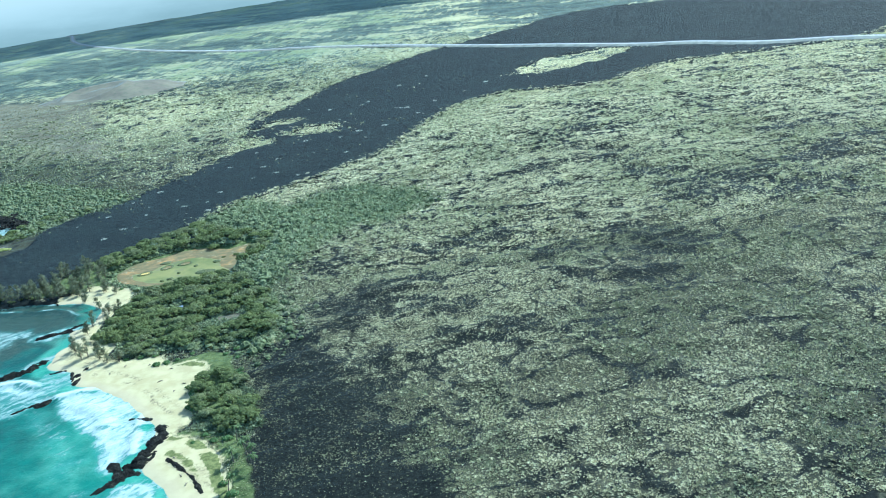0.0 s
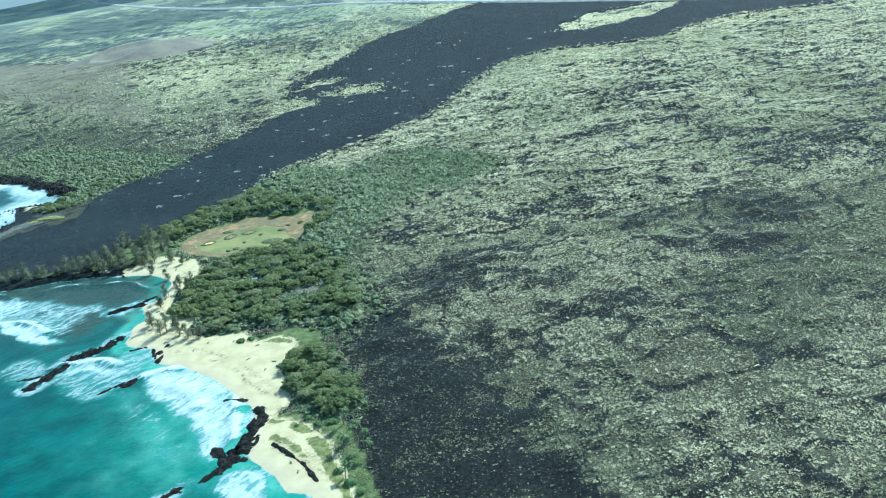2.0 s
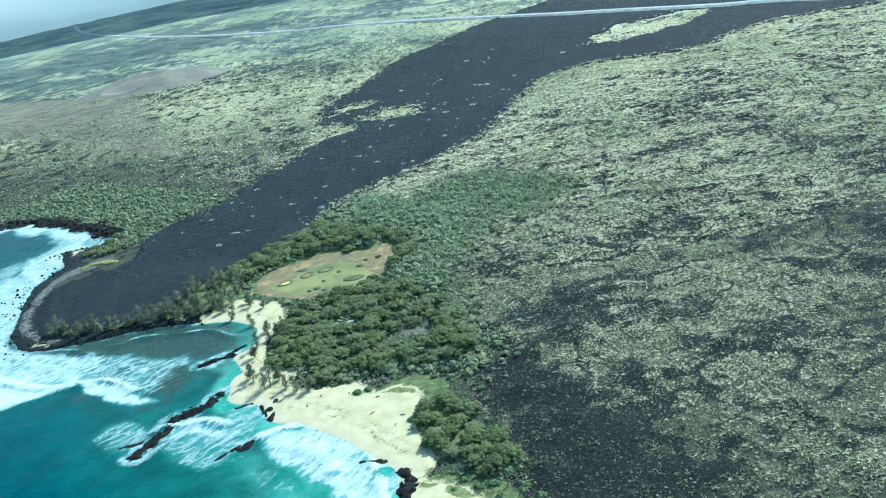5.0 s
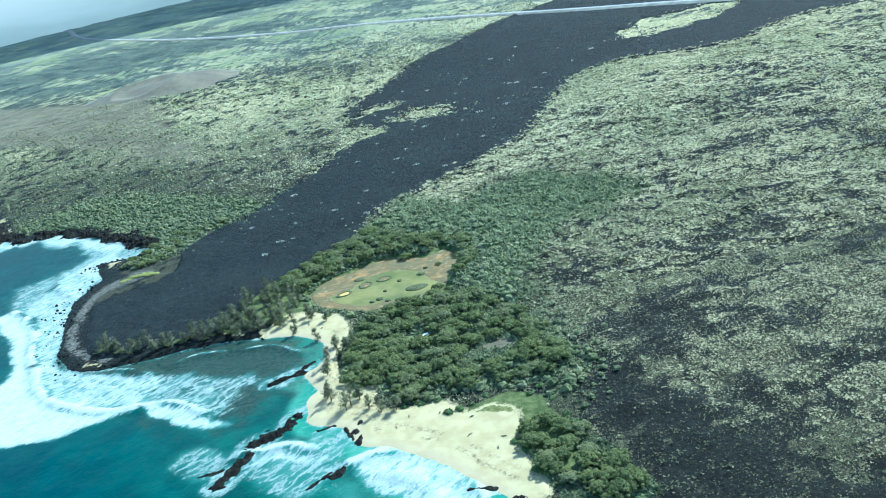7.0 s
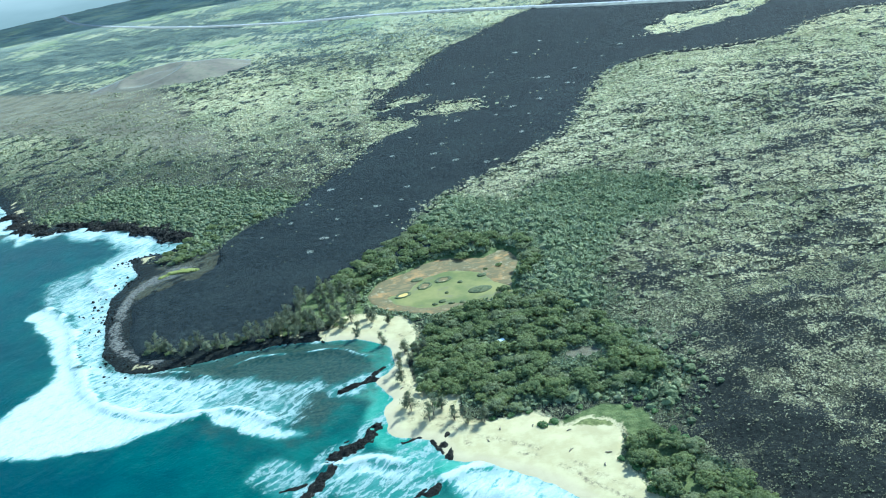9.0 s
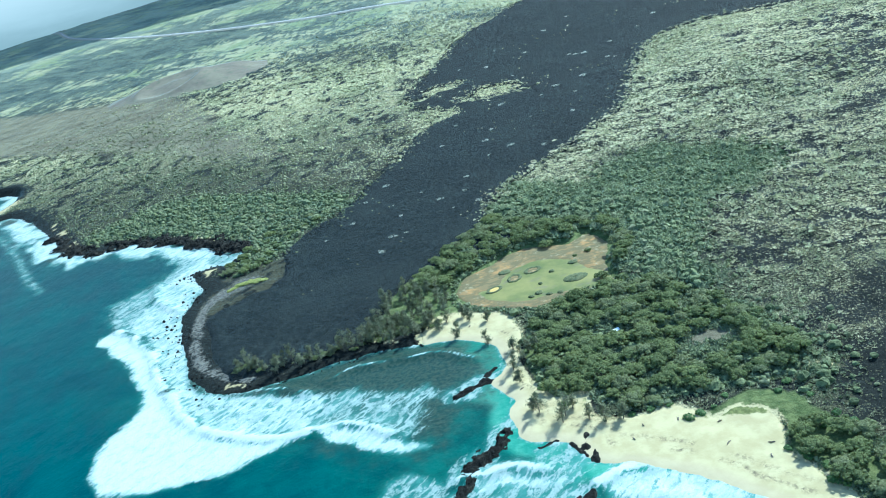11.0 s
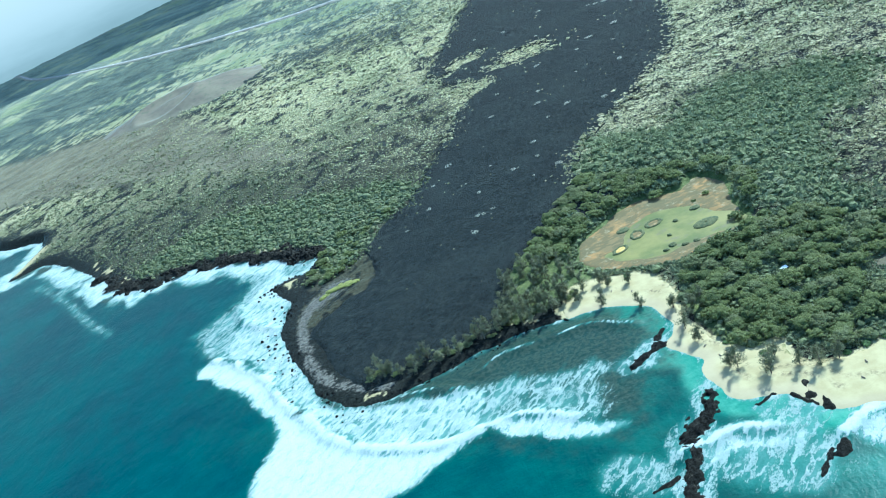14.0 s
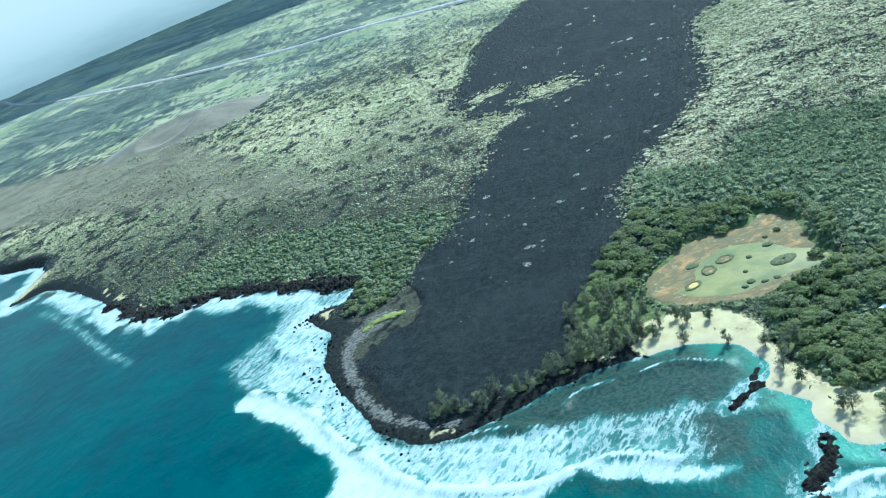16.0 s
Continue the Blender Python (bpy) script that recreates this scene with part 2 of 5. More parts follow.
def cover(x, y, shore):
    """How much dry grass grows, nought to one."""
    far = step(y + 0.4 * x, 900, 1500)
    g = 0.95 - 0.5 * step(cloud(x, y, 70, 91, 4), 0.6, 0.75) * (1 - 0.3 * far) 
    g = g - 0.5 * far * step(cloud(x * 0.7, y * 0.5, 120, 95, 4), 0.46, 0.6)
    for a, b, r in HOLLOWS:
        g = g - 0.55 * np.exp(-(((x - a) / (1.5 * r)) ** 2 + ((y - b) / (0.8 * r)) ** 2) * (0.6 + 0.8 * cloud(x, y, 15, 97, 2)))
    g = g - 0.9 * step(dark_shore.depth(x, y), -14, 4) * step(cloud(x, y, 18, 99, 3), 0.25, 0.5)
    beyond = step(0.594 * x * 0.6 + y, 1650, 1900)
    near = 1 - beyond
    g = np.maximum(g, np.where((y > 730) & (x < 0), 0.48, 0.27)) + 0.12 * far * near - 0.42 * beyond
    g = g + 0.06 + 1.3 * (cloud(x * 0.7, y, 5.0, 105, 3) - 0.5) + 0.9 * (cloud(x * 0.6, y, 26, 107, 3) - 0.5)
    g = g - 0.85 * near * step(1 - np.abs(2 * cloud(x, y, 24, 113, 2) - 1), 0.9, 0.98) - 0.6 * near * step(1 - np.abs(2 * cloud(x, y, 11, 114, 2) - 1), 0.92, 0.99)
    g = g + 1.3 * beyond * (cloud(x * 0.6, y * 0.35, 80, 109, 4) - 0.5) - 0.4 * step(earthy(x, y), 0.1, 0.9)
    return step(g, 0.15, 0.8) * (1 - 0.55 * step(dark_shore.depth(x, y), -8, 6)) * step(shore, np.where(y > 700, 9, 5), np.where(y > 700, 22, 14))


# ---- materials ----
def shader(name, rough=0.9, gloss=0.2, haze_sheen=0.0):
    m = bpy.data.materials.new(name)
    m.use_nodes = True
    b = m.node_tree.nodes["Principled BSDF"]
    b.inputs["Roughness"].default_value = rough
    b.inputs["Specular IOR Level"].default_value = gloss
    # blue-tinted sheen stands in for aerial haze at grazing view
    b.inputs["Sheen Weight"].default_value = haze_sheen
    b.inputs["Sheen Roughness"].default_value = 0.16
    b.inputs["Sheen Tint"].default_value = (0.55, 0.86, 1.0, 1.0)
    return m, m.node_tree, b


def spot(nt, size, detail=4.0, rough=0.6, squash=(1, 1, 1), turn=0.0):
    c = nt.nodes.new("ShaderNodeTexCoord")
    mp = nt.nodes.new("ShaderNodeMapping")
    mp.inputs["Scale"].default_value = [s / size for s in squash]
    if turn:
        spun = nt.nodes.new("ShaderNodeVectorRotate")
        spun.rotation_type = 'Z_AXIS'
        spun.inputs["Angle"].default_value = turn
        nt.links.new(c.outputs["Object"], spun.inputs["Vector"])
    n = nt.nodes.new("ShaderNodeTexNoise")
    n.inputs["Scale"].default_value = 1.0
    n.inputs["Detail"].default_value = detail
    n.inputs["Roughness"].default_value = rough
    nt.links.new(spun.outputs[0] if turn else c.outputs["Object"], mp.inputs[0])
    nt.links.new(mp.outputs[0], n.inputs["Vector"])
    return n.outputs[0]


def plug(nt, value, socket):
    if isinstance(value, (int, float)):
        socket.default_value = value
    elif isinstance(value, tuple):
        socket.default_value = (*value, 1.0)
    else:
        nt.links.new(value, socket)


def between(nt, value, lo, hi, a=0.0, b=1.0):
    n = nt.nodes.new("ShaderNodeMapRange")
    n.interpolation_type = 'SMOOTHSTEP'
    for k, v in zip((0, 1, 2, 3, 4), (value, lo, hi, a, b)):
        plug(nt, v, n.inputs[k])
    return n.outputs[0]


def blend(nt, fac, a, b):
    n = nt.nodes.new("ShaderNodeMix")
    n.data_type = 'RGBA'
    plug(nt, fac, n.inputs[0]), plug(nt, a, n.inputs[6]), plug(nt, b, n.inputs[7])
    return n.outputs[2]


def sums(nt, op, a, b):
    n = nt.nodes.new("ShaderNodeMath")
    n.operation = op
    plug(nt, a, n.inputs[0]), plug(nt, b, n.inputs[1])
    return n.outputs[0]


def field(nt, name):
    n = nt.nodes.new("ShaderNodeAttribute")
    n.attribute_name = name
    return n.outputs["Fac"]


def relief(nt, b, value, strength, distance):
    n = nt.nodes.new("ShaderNodeBump")
    n.inputs["Strength"].default_value = strength
    n.inputs["Distance"].default_value = distance
    nt.links.new(value, n.inputs["Height"])
    nt.links.new(n.outputs[0], b.inputs["Normal"])


LAVA, LAVA_PALE = (0.004, 0.005, 0.0045), (0.019, 0.021, 0.016)
DRY, DRY_PALE = (0.36, 0.32, 0.16), (0.58, 0.52, 0.29)
LEAF, LEAF_PALE = (0.065, 0.083, 0.026), (0.14, 0.153, 0.055)
SAND, SAND_PALE = (0.36, 0.295, 0.15), (0.435, 0.365, 0.195)


def ground_material():
    m, nt, b = shader("old_lava_with_dry_grass", 0.9, 0.1, 0.22)
    b.inputs["Sheen Roughness"].default_value = 0.09
    fine, mid, wide = spot(nt, 1.6, 5), spot(nt, 9, 5), spot(nt, 70, 4)
    lava = blend(nt, between(nt, fine, 0.35, 0.7), LAVA, LAVA_PALE)
    pasture = blend(nt, between(nt, spot(nt, 34, 8, 0.7, (1, 0.3, 1), radians(-41)), 0.38, 0.62), (0.035, 0.047, 0.04), (0.10, 0.115, 0.083))
    lava = blend(nt, field(nt, "upland"), lava, pasture)
    # haze painted into the ground colour, paler with distance from the flight
    lava = blend(nt, field(nt, "far_haze"), lava, blend(nt, between(nt, spot(nt, 90, 8, 0.7, (1, 0.3, 1), radians(-41)), 0.4, 0.6), (0.10, 0.12, 0.095), (0.21, 0.23, 0.17)))
    straw = blend(nt, between(nt, spot(nt, 2.5, 5), 0.3, 0.7), DRY, DRY_PALE)
    straw = blend(nt, between(nt, wide, 0.4, 0.65, 0.0, 0.55), straw, (0.16, 0.19, 0.075))
    # between sown tufts: litter, darkened further as painted shade
    straw = blend(nt, sums(nt, 'MULTIPLY', field(nt, "litter_shade"), 0.94), straw, blend(nt, between(nt, fine, 0.4, 0.65), (0.018, 0.018, 0.012), (0.06, 0.056, 0.034)))
    tufts = sums(nt, 'ADD', field(nt, "grass"), sums(nt, 'MULTIPLY', sums(nt, 'SUBTRACT', spot(nt, 5.0, 6, 0.7), 0.5), 2.4))
    tufts = sums(nt, 'ADD', tufts, sums(nt, 'MULTIPLY', sums(nt, 'SUBTRACT', spot(nt, 26, 6, 0.75), 0.5), 1.6))
    tufts = sums(nt, 'ADD', tufts, sums(nt, 'MULTIPLY', sums(nt, 'MULTIPLY', sums(nt, 'SUBTRACT', spot(nt, 70, 9, 0.72, (1, 0.22, 1), radians(-41)), 0.52), 5.5), field(nt, "upland")))
    straw = blend(nt, sums(nt, 'MULTIPLY', field(nt, "north"), 0.8), straw, blend(nt, between(nt, spot(nt, 160, 4), 0.4, 0.6), (0.14, 0.18, 0.085), (0.30, 0.295, 0.17)))
    col = blend(nt, between(nt, tufts, 0.4, 0.95, 0.0, 0.85), lava, straw)
    leaf = blend(nt, between(nt, spot(nt, 3.5, 5), 0.35, 0.7), LEAF, LEAF_PALE)
    herb = sums(nt, 'ADD', field(nt, "green"), sums(nt, 'MULTIPLY', sums(nt, 'SUBTRACT', mid, 0.5), 1.2))
    col = blend(nt, between(nt, herb, 0.35, 0.8), col, leaf)
    earth = blend(nt, between(nt, spot(nt, 40, 5), 0.35, 0.65), (0.11, 0.095, 0.06), (0.17, 0.152, 0.093))
    col = blend(nt, between(nt, sums(nt, 'ADD', field(nt, "earth"), sums(nt, 'SUBTRACT', mid, 0.5)), 0.35, 0.75), col, earth)
    stone = blend(nt, between(nt, fine, 0.35, 0.65), (0.045, 0.043, 0.037), (0.16, 0.148, 0.12))
    col = blend(nt, between(nt, sums(nt, 'ADD', field(nt, "stone"), sums(nt, 'MULTIPLY', sums(nt, 'SUBTRACT', fine, 0.5), 1.6)), 0.25, 0.85), col, stone)
    dune = blend(nt, between(nt, mid, 0.35, 0.65), SAND, SAND_PALE)
    col = blend(nt, between(nt, sums(nt, 'ADD', field(nt, "sand"), sums(nt, 'MULTIPLY', sums(nt, 'SUBTRACT', fine, 0.5), 0.8)), 0.4, 0.7), col, dune)
    nt.links.new(col, b.inputs["Base Color"])
    relief(nt, b, spot(nt, 4.0, 6, 0.7), 0.9, 1.2)
    return m


def lava_material(name, dark, pale, bump=0.9, haze_sheen=0.14):
    m, nt, b = shader(name, 0.85, 0.12, haze_sheen)
    b.inputs["Sheen Roughness"].default_value = 0.08
    col = blend(nt, between(nt, spot(nt, 4.0, 6, 0.8), 0.42, 0.66), dark, pale)
    col = blend(nt, between(nt, spot(nt, 45, 4), 0.45, 0.7, 0.0, 0.5), col, pale)
    col = blend(nt, between(nt, spot(nt, 3.4, 5, 0.85), 0.59, 0.66, 0.0, 0.8), col, tuple(3.2 * c for c in pale))
    nt.links.new(col, b.inputs["Base Color"])
    relief(nt, b, spot(nt, 1.9, 6, 0.8), bump, 3.0)
    return m


def sand_material():
    m, nt, b = shader("coral_sand", 0.95, 0.15)
    col = blend(nt, between(nt, spot(nt, 8, 5), 0.35, 0.65), SAND, SAND_PALE)
    col = blend(nt, between(nt, spot(nt, 1.3, 4, 0.7), 0.6, 0.75, 0.0, 0.35), col, (0.34, 0.27, 0.17))
    col = blend(nt, field(nt, "wet"), col, (0.40, 0.32, 0.20))
    col = blend(nt, sums(nt, 'MULTIPLY', field(nt, "wrack"), between(nt, spot(nt, 1.6, 5, 0.7), 0.42, 0.58)), col, (0.11, 0.085, 0.055))
    weed = sums(nt, 'ADD', field(nt, "green"), sums(nt, 'MULTIPLY', sums(nt, 'SUBTRACT', spot(nt, 3.0, 5), 0.5), 1.3))
    col = blend(nt, between(nt, weed, 0.4, 0.75), col, blend(nt, between(nt, spot(nt, 2.0, 4), 0.4, 0.65), (0.09, 0.098, 0.03), (0.17, 0.168, 0.058)))
    nt.links.new(col, b.inputs["Base Color"])
    relief(nt, b, spot(nt, 2.5, 5), 0.35, 0.3)
    return m


def crease(nt, value):
    """Thin bright lines where a noise passes its middle."""
    n = sums(nt, 'ABSOLUTE', sums(nt, 'SUBTRACT', value, 0.5), 0.0)
    return between(nt, n, 0.0, 0.16, 1.0, 0.0)


STREAK = radians(42)


def sea_material():
    m, nt, b = shader("sea_water", 0.28, 0.1)
    b.inputs["IOR"].default_value = 1.333
    wide = sums(nt, 'ADD', sums(nt, 'MULTIPLY', spot(nt, 110, 5, 0.65), 0.6), sums(nt, 'MULTIPLY', spot(nt, 22, 5, 0.65, (1, 0.5, 1)), 0.4))
    deep = blend(nt, between(nt, wide, 0.4, 0.62), (0.0022, 0.033, 0.040), (0.0035, 0.054, 0.055))
    teal = blend(nt, between(nt, spot(nt, 18, 5), 0.35, 0.65), (0.009, 0.048, 0.040), (0.018, 0.088, 0.068))
    pale = blend(nt, between(nt, spot(nt, 12, 5), 0.35, 0.65), (0.040, 0.17, 0.115), (0.105, 0.27, 0.185))
    depth = sums(nt, 'ADD', field(nt, "shallow"), sums(nt, 'MULTIPLY', sums(nt, 'SUBTRACT', spot(nt, 22, 5), 0.5), 0.35))
    col = blend(nt, between(nt, depth, 0.05, 0.5), deep, teal)
    col = blend(nt, between(nt, depth, 0.5, 1.0), col, pale)
    reef = between(nt, sums(nt, 'ADD', field(nt, "reef"), sums(nt, 'MULTIPLY', sums(nt, 'SUBTRACT', spot(nt, 12, 5, 0.62), 0.5), 1.2)), 0.25, 0.95)
    col = blend(nt, sums(nt, 'MULTIPLY', reef, 0.93), col, blend(nt, between(nt, spot(nt, 2.2, 4), 0.4, 0.6), (0.016, 0.034, 0.027), (0.040, 0.055, 0.039)))
    run = STREAK
    lace = sums(nt, 'ADD', sums(nt, 'MULTIPLY', crease(nt, spot(nt, 4.6, 5, 0.62, (1, 0.4, 1), run)), 0.3), sums(nt, 'MULTIPLY', spot(nt, 4.5, 6, 0.75, (1, 0.2, 1), run), 0.7))
    lace = sums(nt, 'ADD', lace, sums(nt, 'MULTIPLY', spot(nt, 0.8, 4, 0.8, (1, 0.6, 1), run), 0.5))
    lace = sums(nt, 'SUBTRACT', lace, 0.725)
    foam = field(nt, "foam")
    froth = sums(nt, 'ADD', foam, sums(nt, 'MULTIPLY', lace, between(nt, foam, 0.75, 1.05, 2.1, 0.8)))
    white = between(nt, froth, 0.70, 1.0)
    milky = sums(nt, 'ADD', foam, sums(nt, 'MULTIPLY', sums(nt, 'SUBTRACT', spot(nt, 11, 6, 0.7, (1, 0.35, 1), run), 0.5), 1.3))
    col = blend(nt, between(nt, milky, 0.15, 0.9, 0.0, 0.92), col, blend(nt, between(nt, milky, 0.4, 1.0), (0.05, 0.16, 0.135), (0.14, 0.245, 0.21)))
    col = blend(nt, white, col, blend(nt, between(nt, sums(nt, 'ADD', sums(nt, 'MULTIPLY', foam, 0.8), sums(nt, 'MULTIPLY', sums(nt, 'SUBTRACT', spot(nt, 5, 7, 0.78, (1, 0.5, 1), run), 0.5), 2.0)), 0.45, 1.0), (0.255, 0.315, 0.285), (0.415, 0.445, 0.42)))
    nt.links.new(col, b.inputs["Base Color"])
    nt.links.new(between(nt, white, 0.0, 1.0, 0.28, 0.9), b.inputs["Roughness"])
    swell = sums(nt, 'ADD', spot(nt, 9, 4, 0.6, (1, 0.6, 1)), sums(nt, 'MULTIPLY', spot(nt, 1.4, 4, 0.7), 0.35))
    relief(nt, b, sums(nt, 'ADD', swell, sums(nt, 'MULTIPLY', white, 0.25)), 0.6, 0.9)
    return m


def foliage_material(name, dark, pale, through_light=0.35, patch=0.0):
    m, nt, b = shader(name, 0.7, 0.25)
    n = nt.nodes.new("ShaderNodeObjectInfo")
    each = nt.nodes.new("ShaderNodeNewGeometry")
    t = sums(nt, 'ADD', sums(nt, 'MULTIPLY', each.outputs["Random Per Island"], 0.55), sums(nt, 'MULTIPLY', n.outputs["Random"], 0.45))
    col = blend(nt, t, dark, pale)
    col = blend(nt, between(nt, n.outputs["Random"], 0.72, 0.86, 0.0, patch), col, blend(nt, each.outputs["Random Per Island"], (0.15, 0.15, 0.10), (0.30, 0.29, 0.20)))
    nt.links.new(col, b.inputs["Base Color"])
    glow = nt.nodes.new("ShaderNodeBsdfTranslucent")
    nt.links.new(col, glow.inputs[0])
    mixed = nt.nodes.new("ShaderNodeMixShader")
    mixed.inputs[0].default_value = through_light
    nt.links.new(b.outputs[0], mixed.inputs[1]), nt.links.new(glow.outputs[0], mixed.inputs[2])
    nt.links.new(mixed.outputs[0], nt.nodes["Material Output"].inputs["Surface"])
    return m


def scrub_material():
    m, nt, b = shader("dry_tussock_grass", 0.8, 0.2, 0.5)
    tone = field(nt, "tone")
    col = blend(nt, between(nt, tone, 0.25, 0.75), (0.25, 0.225, 0.12), (0.70, 0.63, 0.36))
    col = blend(nt, between(nt, tone, 0.7, 1.0), col, (0.75, 0.69, 0.42))
    col = blend(nt, field(nt, "green"), col, blend(nt, tone, (0.14, 0.165, 0.085), (0.34, 0.36, 0.185)))
    nt.links.new(col, b.inputs["Base Color"])
    glow = nt.nodes.new("ShaderNodeBsdfTranslucent")
    nt.links.new(col, glow.inputs[0])
    mixed = nt.nodes.new("ShaderNodeMixShader")
    mixed.inputs[0].default_value = 0.42
    nt.links.new(b.outputs[0], mixed.inputs[1]), nt.links.new(glow.outputs[0], mixed.inputs[2])
    nt.links.new(mixed.outputs[0], nt.nodes["Material Output"].inputs["Surface"])
    relief(nt, b, spot(nt, 0.5, 3), 0.6, 0.3)
    return m


def plain_material(name, a, c, size=3.0, rough=0.85, gloss=0.2, bump=0.3):
    m, nt, b = shader(name, rough, gloss)
    nt.links.new(blend(nt, between(nt, spot(nt, size, 5), 0.35, 0.65), a, c), b.inputs["Base Color"])
    relief(nt, b, spot(nt, size * 0.4, 5, 0.7), bump, size * 0.2)
    return m


GROUND_M = ground_material()
FLOW_M = lava_material("young_black_lava", (0.002, 0.003, 0.003), (0.024, 0.028, 0.023), 1.0, 0.12)
ROCK_M = lava_material("wet_black_rock", (0.006, 0.006, 0.005), (0.03, 0.027, 0.02), 1.0, 0.0)
SAND_M = sand_material()
SEA_M = sea_material()
SCRUB_M = scrub_material()


# ---- meshes ----
def mesh_of(name, verts, faces_flat, sizes, material, smooth=True, fields=None):
    me = bpy.data.meshes.new(name)
    verts = np.asarray(verts, np.float32)
    me.vertices.add(len(verts))
    me.vertices.foreach_set("co", verts.ravel())
    me.loops.add(len(faces_flat))
    me.loops.foreach_set("vertex_index", np.asarray(faces_flat, np.int32))
    sizes = np.asarray(sizes, np.int32)
    me.polygons.add(len(sizes))
    me.polygons.foreach_set("loop_start", np.r_[0, np.cumsum(sizes)[:-1]].astype(np.int32))
    me.polygons.foreach_set("use_smooth", np.full(len(sizes), smooth))
    for key, values in (fields or {}).items():
        a = me.attributes.new(key, 'FLOAT', 'POINT')
        a.data.foreach_set("value", np.asarray(values, np.float32).ravel())
    me.update(calc_edges=True)
    me.validate()
    me.materials.append(material)
    return me


def sheet(name, xs, ys, z, keep, material, fields=None):
    """A sheet over a grid of lines xs, ys with heights z, where keep holds at some corner."""
    ny, nx = z.shape
    ids = np.arange(nx * ny).reshape(ny, nx)
    quads = np.stack([ids[:-1, :-1], ids[:-1, 1:], ids[1:, 1:], ids[1:, :-1]], -1).reshape(-1, 4)
    if keep is not None:
        quads = quads[keep.ravel()[quads].any(1)]
    used = np.unique(quads)
    back = np.zeros(nx * ny, np.int64)
    back[used] = np.arange(len(used))
    gx, gy = np.meshgrid(xs, ys)
    verts = np.stack([gx.ravel(), gy.ravel(), z.ravel()], -1)[used]
    fields = {k: v.ravel()[used] for k, v in (fields or {}).items()}
    return new(name, mesh_of(name, verts, back[quads].ravel(), np.full(len(quads), 4), material, True, fields))


def lines(*spans):
    """Grid lines: (from, to, first step, growth) each."""
    out = []
    for a, b, s, grow in spans:
        v = a
        while (v < b) if s > 0 else (v > b):
            out.append(v)
            v, s = v + s, s * grow
    return np.array(sorted(set(out)))


def shore_of(gx, gy):
    return land.depth(gx, gy)


# ground: one sheet to the horizon, under sea and beaches too
gxs = lines((-480, 330, 3.5, 1.0), (330, 5600, 4, 1.05), (-483.5, -820, -5, 1.0), (-825, -5600, -8, 1.06))
gys = lines((250, 920, 3.5, 1.0), (920, 1700, 6, 1.0), (1700, 5600, 9, 1.04), (246, -900, -12, 1.08))
GX, GY = np.meshgrid(gxs, gys)
SHORE = shore_of(GX, GY)
GZ = height(GX, GY, SHORE)
BARE = bare(GX, GY)
grass_f = cover(GX, GY, SHORE) * (1 - step(BARE, -6, 4))
green_f = np.maximum(step(green.depth(GX, GY), -16, 14) * 0.8, step(green_north.depth(GX, GY), -14, 12) * 0.8)
green_f = np.maximum(green_f, np.maximum(np.maximum(step(wood.depth(GX, GY), -6, 2), step(wood_west.depth(GX, GY), -5, 2)), step(wood_south.depth(GX, GY), -4, 2)))
green_f = np.maximum(green_f, np.maximum(step(grassy.depth(GX, GY), -3, 2), step(dune_green.depth(GX, GY), -3, 2)))
green_f = np.maximum(green_f, 0.28 * step(GY, 1750, 2300) * step(cloud(GX * 0.6, GY * 0.4, 130, 111, 4), 0.5, 0.66))
green_f = green_f * (1 - step(BARE, -4, 2))
earth_f = np.maximum(earthy(GX, GY) * step(SHORE, 20, 50), 1.2 * hump(GX, GY, -143, 483, 6) + 0.9 * hump(GX, GY, -133, 481, 5))
sand_f = step(sand.depth(GX, GY), -5, 0)
sand_f = np.maximum(sand_f, np.exp(-(away(GX, GY, curved([(-120, 438), (-112, 440), (-104, 434)], False), False)[0] / 3.0) ** 2))
stone_f = 0.8 * step(cloud(GX, GY, 8, 116, 3), 0.3, 0.55) * np.clip(1.3 * hump(GX, GY, -391, 702, 9) + hump(GX, GY, -402, 690, 7), 0, 1) + 0.95 * step(berm.depth(GX, GY), -6.5, -1) * step(cloud(GX, GY, 7, 115, 3), 0.15, 0.5)
sand_f = np.maximum(sand_f, 0.7 * step(SHORE, 2, 5) * step(12 - SHORE, 0, 4) * step(cloud(GX, GY, 9, 117, 3), 0.48, 0.6) * ((GX < -255) & (GX > -385) & (GY < 600)))
sand_f = np.maximum(sand_f, 0.85 * step(SHORE, 5, 8) * step(17 - SHORE, 0, 4) * step(cloud(GX, GY, 12, 118, 3), 0.52, 0.6) * ((GX < -400) & (GY > 735) & (GY < 1000)))
sand_f = np.maximum(sand_f, np.exp(-(away(GX, GY, curved([(-735, 1088), (-722, 1112), (-712, 1135)], False), False)[0] / 8.0) ** 2))
# the widest distance mask carries the painted haze
ground = tagged(sheet("ground", gxs, gys, GZ, None, GROUND_M, {"grass": grass_f, "green": green_f, "earth": earth_f, "sand": sand_f, "stone": stone_f, "litter_shade": 1 - step(GY + 0.15 * GX, 850, 1250), "upland": step(GY + 0.5 * GX, 1100, 1600) * (1 - step(BARE, -12, -2)), "far_haze": step(np.hypot(GX + 180, GY - 90), 2300, 3600), "north": step(GY + 0.5 * GX, 1100, 1600) * step(-GX, -100, 200)}),
                "old dark lava slope mottled with dry grass", "ground", kind="structure")

